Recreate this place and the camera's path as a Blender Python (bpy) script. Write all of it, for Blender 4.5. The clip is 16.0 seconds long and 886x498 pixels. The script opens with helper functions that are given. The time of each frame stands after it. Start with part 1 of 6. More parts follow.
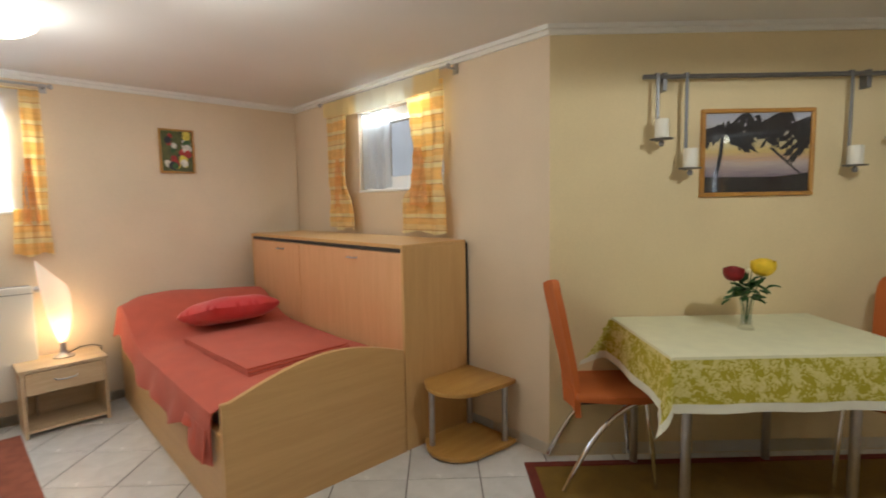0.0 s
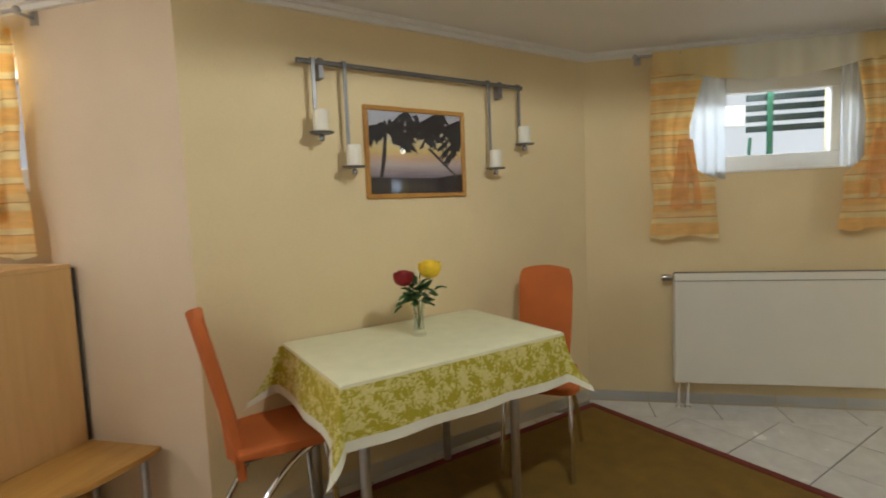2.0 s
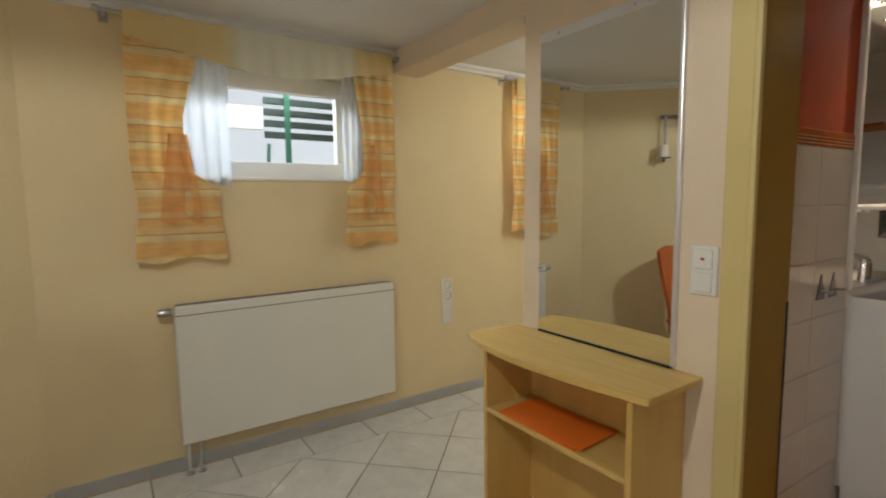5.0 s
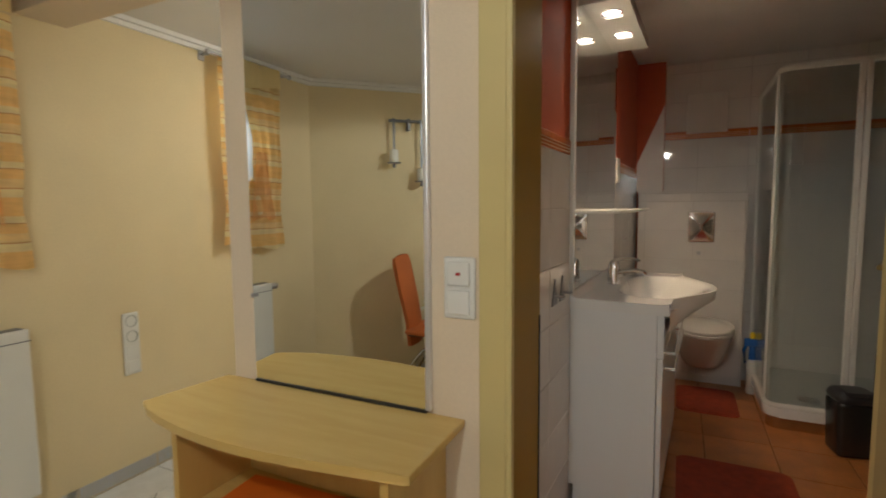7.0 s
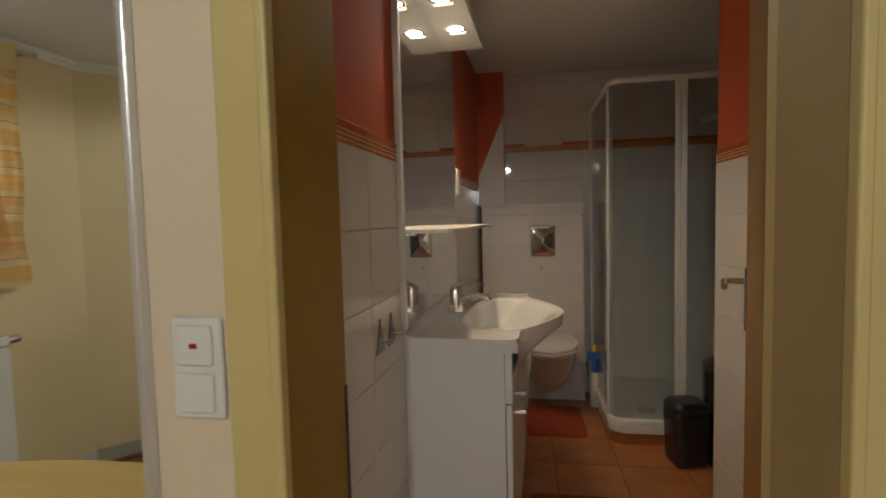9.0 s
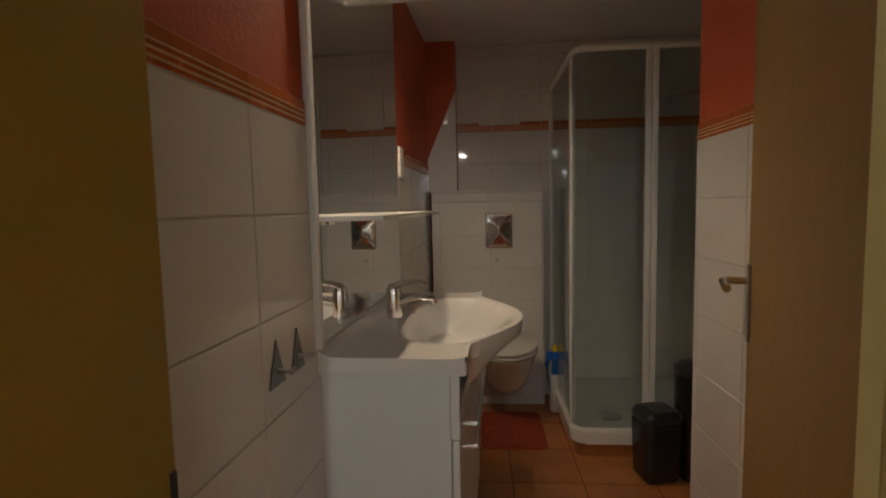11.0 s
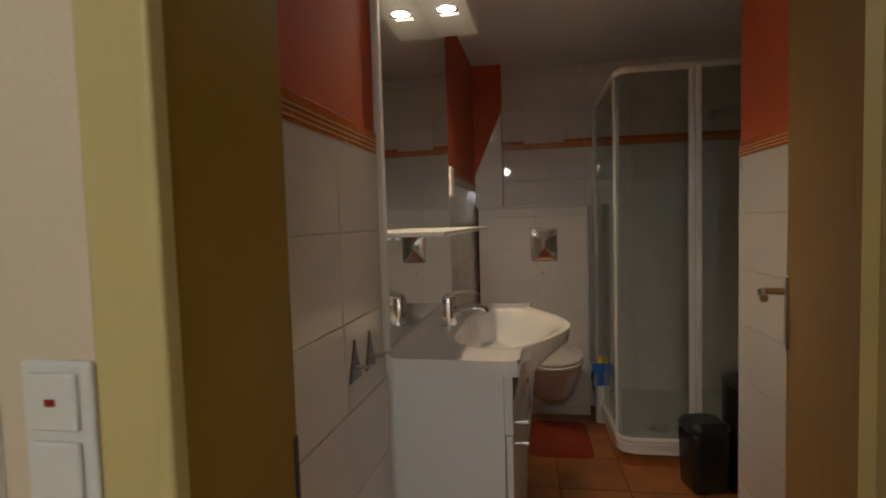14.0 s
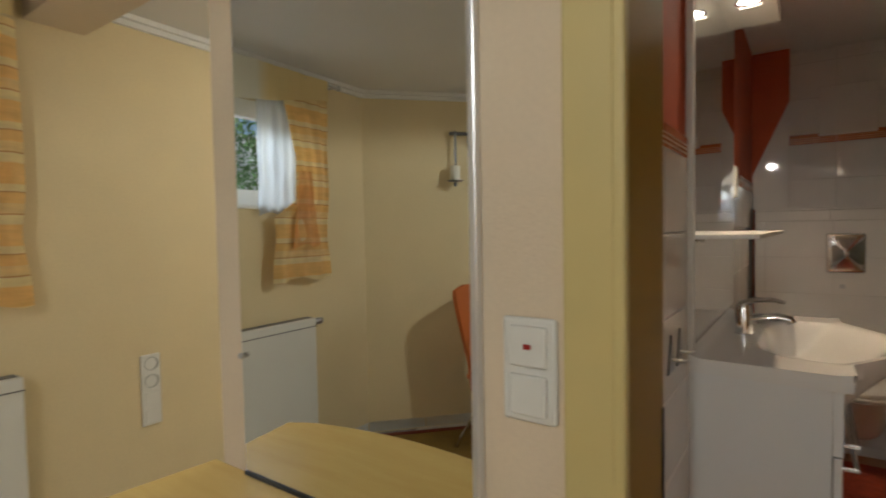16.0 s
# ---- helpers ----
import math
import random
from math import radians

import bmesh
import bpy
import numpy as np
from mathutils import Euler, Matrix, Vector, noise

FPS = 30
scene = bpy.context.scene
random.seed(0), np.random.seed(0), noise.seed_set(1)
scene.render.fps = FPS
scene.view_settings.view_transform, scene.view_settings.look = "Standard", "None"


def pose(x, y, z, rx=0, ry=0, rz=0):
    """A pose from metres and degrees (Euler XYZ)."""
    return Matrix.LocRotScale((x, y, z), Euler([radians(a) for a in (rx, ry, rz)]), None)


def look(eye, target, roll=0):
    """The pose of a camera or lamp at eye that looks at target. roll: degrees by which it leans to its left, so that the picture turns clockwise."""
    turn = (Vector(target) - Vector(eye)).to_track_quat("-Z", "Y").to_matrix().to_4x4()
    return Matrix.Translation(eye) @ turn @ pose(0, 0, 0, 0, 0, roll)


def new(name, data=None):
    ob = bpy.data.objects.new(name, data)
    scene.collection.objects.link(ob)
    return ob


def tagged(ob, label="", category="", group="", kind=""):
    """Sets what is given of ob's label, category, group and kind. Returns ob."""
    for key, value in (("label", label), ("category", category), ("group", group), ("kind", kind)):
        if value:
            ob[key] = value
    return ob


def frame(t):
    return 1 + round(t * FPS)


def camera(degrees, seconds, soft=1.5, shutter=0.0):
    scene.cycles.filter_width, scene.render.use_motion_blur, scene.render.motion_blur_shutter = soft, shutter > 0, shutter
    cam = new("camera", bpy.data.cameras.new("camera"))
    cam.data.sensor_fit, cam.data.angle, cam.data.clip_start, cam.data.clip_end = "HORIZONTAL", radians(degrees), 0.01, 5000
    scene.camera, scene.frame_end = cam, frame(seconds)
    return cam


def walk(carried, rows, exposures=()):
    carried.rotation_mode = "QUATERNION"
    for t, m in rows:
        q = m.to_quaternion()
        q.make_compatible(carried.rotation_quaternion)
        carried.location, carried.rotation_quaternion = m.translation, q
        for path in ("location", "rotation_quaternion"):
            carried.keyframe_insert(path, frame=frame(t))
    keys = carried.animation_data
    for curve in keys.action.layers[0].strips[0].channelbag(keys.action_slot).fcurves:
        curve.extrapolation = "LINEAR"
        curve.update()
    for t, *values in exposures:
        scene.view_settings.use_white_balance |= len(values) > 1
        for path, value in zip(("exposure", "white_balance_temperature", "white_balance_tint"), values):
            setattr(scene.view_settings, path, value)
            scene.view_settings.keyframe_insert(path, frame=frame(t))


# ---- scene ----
cam = camera(83.5, 16.0, soft=1.8, shutter=0.4)
PATH = [
    (0, (3.957, -2.064, 1.361), (2.536, -3.459, 1.174), -1.1),
    (0.5, (3.857, -2.11, 1.35), (2.266, -3.311, 1.186), -1.0),
    (1, (3.719, -2.176, 1.325), (1.918, -3.032, 1.166), -2.3),
    (1.5, (3.59, -2.16, 1.309), (1.679, -2.721, 1.122), -2.6),
    (2, (3.447, -2.095, 1.312), (1.495, -2.496, 1.14), -2.3),
    (2.5, (3.323, -2.022, 1.32), (1.345, -2.259, 1.142), -1.8),
    (3, (3.192, -1.958, 1.334), (1.203, -1.913, 1.13), -1.9),
    (3.5, (3.046, -1.911, 1.356), (1.094, -1.519, 1.17), -2.5),
    (4, (2.951, -1.836, 1.349), (1.091, -1.129, 1.148), -2.3),
    (4.5, (2.874, -1.695, 1.335), (1.123, -0.753, 1.124), -1.4),
    (5, (2.812, -1.544, 1.335), (1.167, -0.424, 1.138), -0.6),
    (5.2, (2.796, -1.492, 1.335), (1.184, -0.324, 1.146), -0.5),
    (7.3, (2.487, -1.076, 1.311), (1.717, 0.762, 1.143), -0.3),
    (7.5, (2.498, -1.028, 1.316), (1.765, 0.826, 1.151), -0.1),
    (8, (2.521, -0.922, 1.321), (1.882, 0.967, 1.17), 0.1),
    (8.5, (2.511, -0.811, 1.324), (2.003, 1.118, 1.185), -1.0),
    (9, (2.494, -0.684, 1.327), (2.174, 1.287, 1.203), -1.4),
    (9.5, (2.491, -0.585, 1.318), (2.266, 1.398, 1.175), -1.0),
    (10, (2.496, -0.472, 1.308), (2.357, 1.517, 1.15), -1.2),
    (10.2, (2.498, -0.435, 1.308), (2.355, 1.554, 1.159), -1.2),
    (12.3, (2.529, -0.188, 1.309), (2.37, 1.795, 1.101), -1.4),
    (12.5, (2.527, -0.217, 1.312), (2.35, 1.766, 1.124), -1.4),
    (13, (2.512, -0.289, 1.316), (2.297, 1.692, 1.145), -1.4),
    (13.5, (2.5, -0.361, 1.312), (2.288, 1.623, 1.167), -1.9),
    (14, (2.487, -0.451, 1.319), (2.172, 1.521, 1.21), -1.7),
    (14.5, (2.477, -0.52, 1.314), (2.003, 1.419, 1.198), -1.8),
    (15, (2.44, -0.57, 1.313), (1.783, 1.316, 1.209), -2.3),
    (15.5, (2.377, -0.628, 1.317), (1.488, 1.161, 1.231), -2.0),
    (16, (2.304, -0.686, 1.318), (1.19, 0.973, 1.242), -1.0),
]
EXPOSURE = [(0, 0.0), (1, 0.05), (5, 0.12), (8, 0.02), (10, -0.2), (12.5, -0.52), (13.5, -0.44), (14.5, -0.2), (16, -0.1)]
walk(cam, [(t, look(e, g, r)) for t, e, g, r in PATH], EXPOSURE)

# ---------------------------------------------------------------- world and lights
world = bpy.data.worlds.new("sky")
scene.world = world
world.use_nodes = True
wn = world.node_tree.nodes
sky = wn.new("ShaderNodeTexSky")
sky.sky_type = "NISHITA"
sky.sun_disc = False
sky.sun_elevation = radians(42)
sky.sun_rotation = radians(60)
world.node_tree.links.new(sky.outputs[0], wn["Background"].inputs[0])
wn["Background"].inputs[1].default_value = 0.09

sun_data = bpy.data.lights.new("sun", "SUN")
sun_data.energy, sun_data.angle, sun_data.color = 3.6, radians(3), (0.84, 0.92, 1.0)
sun = new("sun", sun_data)
sun.matrix_world = look((7, 4, 9), (0, 0, 0))


def area_lamp(name, at, to, sx, sy, power, colour):
    d = bpy.data.lights.new(name, "AREA")
    d.shape, d.size, d.size_y, d.energy, d.color = "RECTANGLE", sx, sy, power, colour
    ob = new(name, d)
    ob.matrix_world = look(at, to)
    return ob


def bulb(name, at, power, radius, colour):
    d = bpy.data.lights.new(name, "POINT")
    d.energy, d.shadow_soft_size, d.color = power, radius, colour
    ob = new(name, d)
    ob.location = at
    return ob


def spot(name, at, to, power, angle, colour, blend=0.8):
    d = bpy.data.lights.new(name, "SPOT")
    d.energy, d.spot_size, d.spot_blend, d.shadow_soft_size, d.color = power, radians(angle), blend, 0.03, colour
    ob = new(name, d)
    ob.matrix_world = look(at, to)
    return ob


WARM = (0.94, 0.97, 0.92)
DAY = (0.8, 0.9, 1.0)
bulb("bulb", (3.72, -5.03, 1.92), 7.5, 0.1, WARM)
bulb("bulb", (3.3, -3.9, 1.93), 12, 0.1, WARM)
# unseen alcove lamp, added behind the beam to brighten the alcove wall
bulb("bulb", (1.1, 1.3, 1.98), 11, 0.1, WARM)
bulb("bulb", (3.43, -6.17, 0.60), 0.7, 0.03, (1.0, 0.7, 0.4))
area_lamp("window_light", (-0.55, -0.8, 2.17), (0.3, -0.8, 1.5), 0.86, 0.18, 17, DAY)
area_lamp("window_light", (-0.06, 1.45, 1.96), (2, 1.45, 0.5), 0.62, 0.10, 5, DAY)
area_lamp("window_light", (1.57, -4.82, 2.02), (3.2, -4.9, 0.6), 0.85, 0.10, 9, DAY)
area_lamp("window_light", (3.95, -6.44, 1.72), (3.6, -4.2, 0.0), 0.8, 0.6, 20, DAY)
for xx, yy in ((2.201, 1.205), (2.216, 1.515)):
    spot("spot_bulb", (xx, yy, 2.135), (xx + 0.02, yy + 0.15, 0), 15, 140, (1.0, 0.75, 0.48), 0.75)

# unseen lamp, added to light the dining side from the upper right
spot("spot_bulb", (2.25, -1.75, 2.12), (2.25, -1.75, 0), 39, 178, WARM, 0.15).data.shadow_soft_size = 0.04

# ---------------------------------------------------------------- materials
def mat(name, colour, rough=0.6, metal=0.0, vary=0.06, scale=6.0, bump=0.0, bscale=80.0, spec=0.5, coat=0.0, sheen=0.0, fine=0.0, random_tint=0.0):
    m = bpy.data.materials.new(name)
    m.use_nodes = True
    n, l = m.node_tree.nodes, m.node_tree.links
    b = n["Principled BSDF"]
    b.inputs["Roughness"].default_value = rough
    b.inputs["Metallic"].default_value = metal
    b.inputs["Specular IOR Level"].default_value = spec
    b.inputs["Coat Weight"].default_value = coat
    b.inputs["Sheen Weight"].default_value = sheen
    tc = n.new("ShaderNodeTexCoord")
    t1 = n.new("ShaderNodeTexNoise")
    t1.inputs["Scale"].default_value, t1.inputs["Detail"].default_value = scale, 6.0
    l.new(tc.outputs["Object"], t1.inputs["Vector"])
    ramp = n.new("ShaderNodeMapRange")
    ramp.inputs["From Min"].default_value, ramp.inputs["From Max"].default_value = 0.3, 0.7
    ramp.inputs["To Min"].default_value, ramp.inputs["To Max"].default_value = 1 - vary, 1 + vary
    l.new(t1.outputs["Fac"], ramp.inputs["Value"])
    last = ramp.outputs["Result"]
    if fine:
        t3 = n.new("ShaderNodeTexNoise")
        t3.inputs["Scale"].default_value, t3.inputs["Detail"].default_value = bscale * 0.6, 3.0
        l.new(tc.outputs["Object"], t3.inputs["Vector"])
        r3 = n.new("ShaderNodeMapRange")
        r3.inputs["From Min"].default_value, r3.inputs["From Max"].default_value = 0.3, 0.7
        r3.inputs["To Min"].default_value, r3.inputs["To Max"].default_value = 1 - fine, 1 + fine
        l.new(t3.outputs["Fac"], r3.inputs["Value"])
        mm = n.new("ShaderNodeMath")
        mm.operation = "MULTIPLY"
        l.new(last, mm.inputs[0]), l.new(r3.outputs["Result"], mm.inputs[1])
        last = mm.outputs[0]
    if random_tint:
        oi = n.new("ShaderNodeObjectInfo")
        r4 = n.new("ShaderNodeMapRange")
        r4.inputs["To Min"].default_value, r4.inputs["To Max"].default_value = 1 - random_tint, 1 + random_tint
        l.new(oi.outputs["Random"], r4.inputs["Value"])
        mm = n.new("ShaderNodeMath")
        mm.operation = "MULTIPLY"
        l.new(last, mm.inputs[0]), l.new(r4.outputs["Result"], mm.inputs[1])
        last = mm.outputs[0]
    mix = n.new("ShaderNodeVectorMath")
    mix.operation = "SCALE"
    mix.inputs[0].default_value = colour
    l.new(last, mix.inputs["Scale"])
    l.new(mix.outputs["Vector"], b.inputs["Base Color"])
    rr = n.new("ShaderNodeMapRange")
    rr.inputs["To Min"].default_value, rr.inputs["To Max"].default_value = max(rough - 0.06, 0.0), min(rough + 0.06, 1.0)
    l.new(t1.outputs["Fac"], rr.inputs["Value"])
    if rough > 0.1:
        l.new(rr.outputs["Result"], b.inputs["Roughness"])
    if bump:
        t2 = n.new("ShaderNodeTexNoise")
        t2.inputs["Scale"].default_value, t2.inputs["Detail"].default_value = bscale, 4.0
        l.new(tc.outputs["Object"], t2.inputs["Vector"])
        bp = n.new("ShaderNodeBump")
        bp.inputs["Strength"].default_value, bp.inputs["Distance"].default_value = bump, 0.004
        l.new(t2.outputs["Fac"], bp.inputs["Height"])
        l.new(bp.outputs["Normal"], b.inputs["Normal"])
    return m


def wood(name, light, dark, stretch=(1, 14, 14), rough=0.42, scale=2.2):
    """Veneer with grain along one axis of the object."""
    m = bpy.data.materials.new(name)
    m.use_nodes = True
    n, l = m.node_tree.nodes, m.node_tree.links
    b = n["Principled BSDF"]
    b.inputs["Roughness"].default_value = rough
    tc, mp = n.new("ShaderNodeTexCoord"), n.new("ShaderNodeMapping")
    mp.inputs["Scale"].default_value = stretch
    l.new(tc.outputs["Object"], mp.inputs["Vector"])
    a = n.new("ShaderNodeTexNoise")
    a.inputs["Scale"].default_value, a.inputs["Detail"].default_value, a.inputs["Distortion"].default_value = scale, 8.0, 0.6
    l.new(mp.outputs["Vector"], a.inputs["Vector"])
    c = n.new("ShaderNodeTexNoise")
    c.inputs["Scale"].default_value, c.inputs["Detail"].default_value = scale * 9, 3.0
    l.new(mp.outputs["Vector"], c.inputs["Vector"])
    add = n.new("ShaderNodeMath")
    add.operation = "MULTIPLY_ADD"
    add.inputs[1].default_value = 0.35
    l.new(c.outputs["Fac"], add.inputs[0]), l.new(a.outputs["Fac"], add.inputs[2])
    r = n.new("ShaderNodeValToRGB")
    r.color_ramp.elements[0].position, r.color_ramp.elements[1].position = 0.5, 0.85
    r.color_ramp.elements[0].color, r.color_ramp.elements[1].color = (*light, 1), (*dark, 1)
    l.new(add.outputs[0], r.inputs["Fac"])
    l.new(r.outputs["Color"], b.inputs["Base Color"])
    bp = n.new("ShaderNodeBump")
    bp.inputs["Strength"].default_value, bp.inputs["Distance"].default_value = 0.08, 0.001
    l.new(c.outputs["Fac"], bp.inputs["Height"]), l.new(bp.outputs["Normal"], b.inputs["Normal"])
    return m


def glass(name, colour=(1, 1, 1), rough=0.0, ior=1.45, thin=0.92):
    """Thin pane: mostly clear with a Fresnel gloss."""
    m = bpy.data.materials.new(name)
    m.use_nodes = True
    n, l = m.node_tree.nodes, m.node_tree.links
    n.remove(n["Principled BSDF"])
    tr, gl, mx, fr = n.new("ShaderNodeBsdfTransparent"), n.new("ShaderNodeBsdfGlossy"), n.new("ShaderNodeMixShader"), n.new("ShaderNodeLayerWeight")
    tr.inputs["Color"].default_value = (*[c * thin for c in colour], 1)
    gl.inputs["Roughness"].default_value = rough
    fr.inputs["Blend"].default_value = 0.5
    pw, ml = n.new("ShaderNodeMath"), n.new("ShaderNodeMath")
    pw.operation, ml.operation = "POWER", "MULTIPLY_ADD"
    pw.inputs[1].default_value = 4.5
    ml.inputs[1].default_value, ml.inputs[2].default_value = 0.85, ((ior - 1) / (ior + 1)) ** 2
    l.new(fr.outputs["Facing"], pw.inputs[0]), l.new(pw.outputs[0], ml.inputs[0])
    l.new(ml.outputs[0], mx.inputs[0]), l.new(tr.outputs[0], mx.inputs[1]), l.new(gl.outputs[0], mx.inputs[2])
    l.new(mx.outputs[0], n["Material Output"].inputs[0])
    return m


def glow(name, colour, strength):
    m = bpy.data.materials.new(name)
    m.use_nodes = True
    b = m.node_tree.nodes["Principled BSDF"]
    b.inputs["Base Color"].default_value = (*colour, 1)
    b.inputs["Emission Color"].default_value = (*colour, 1)
    b.inputs["Emission Strength"].default_value = strength
    return m


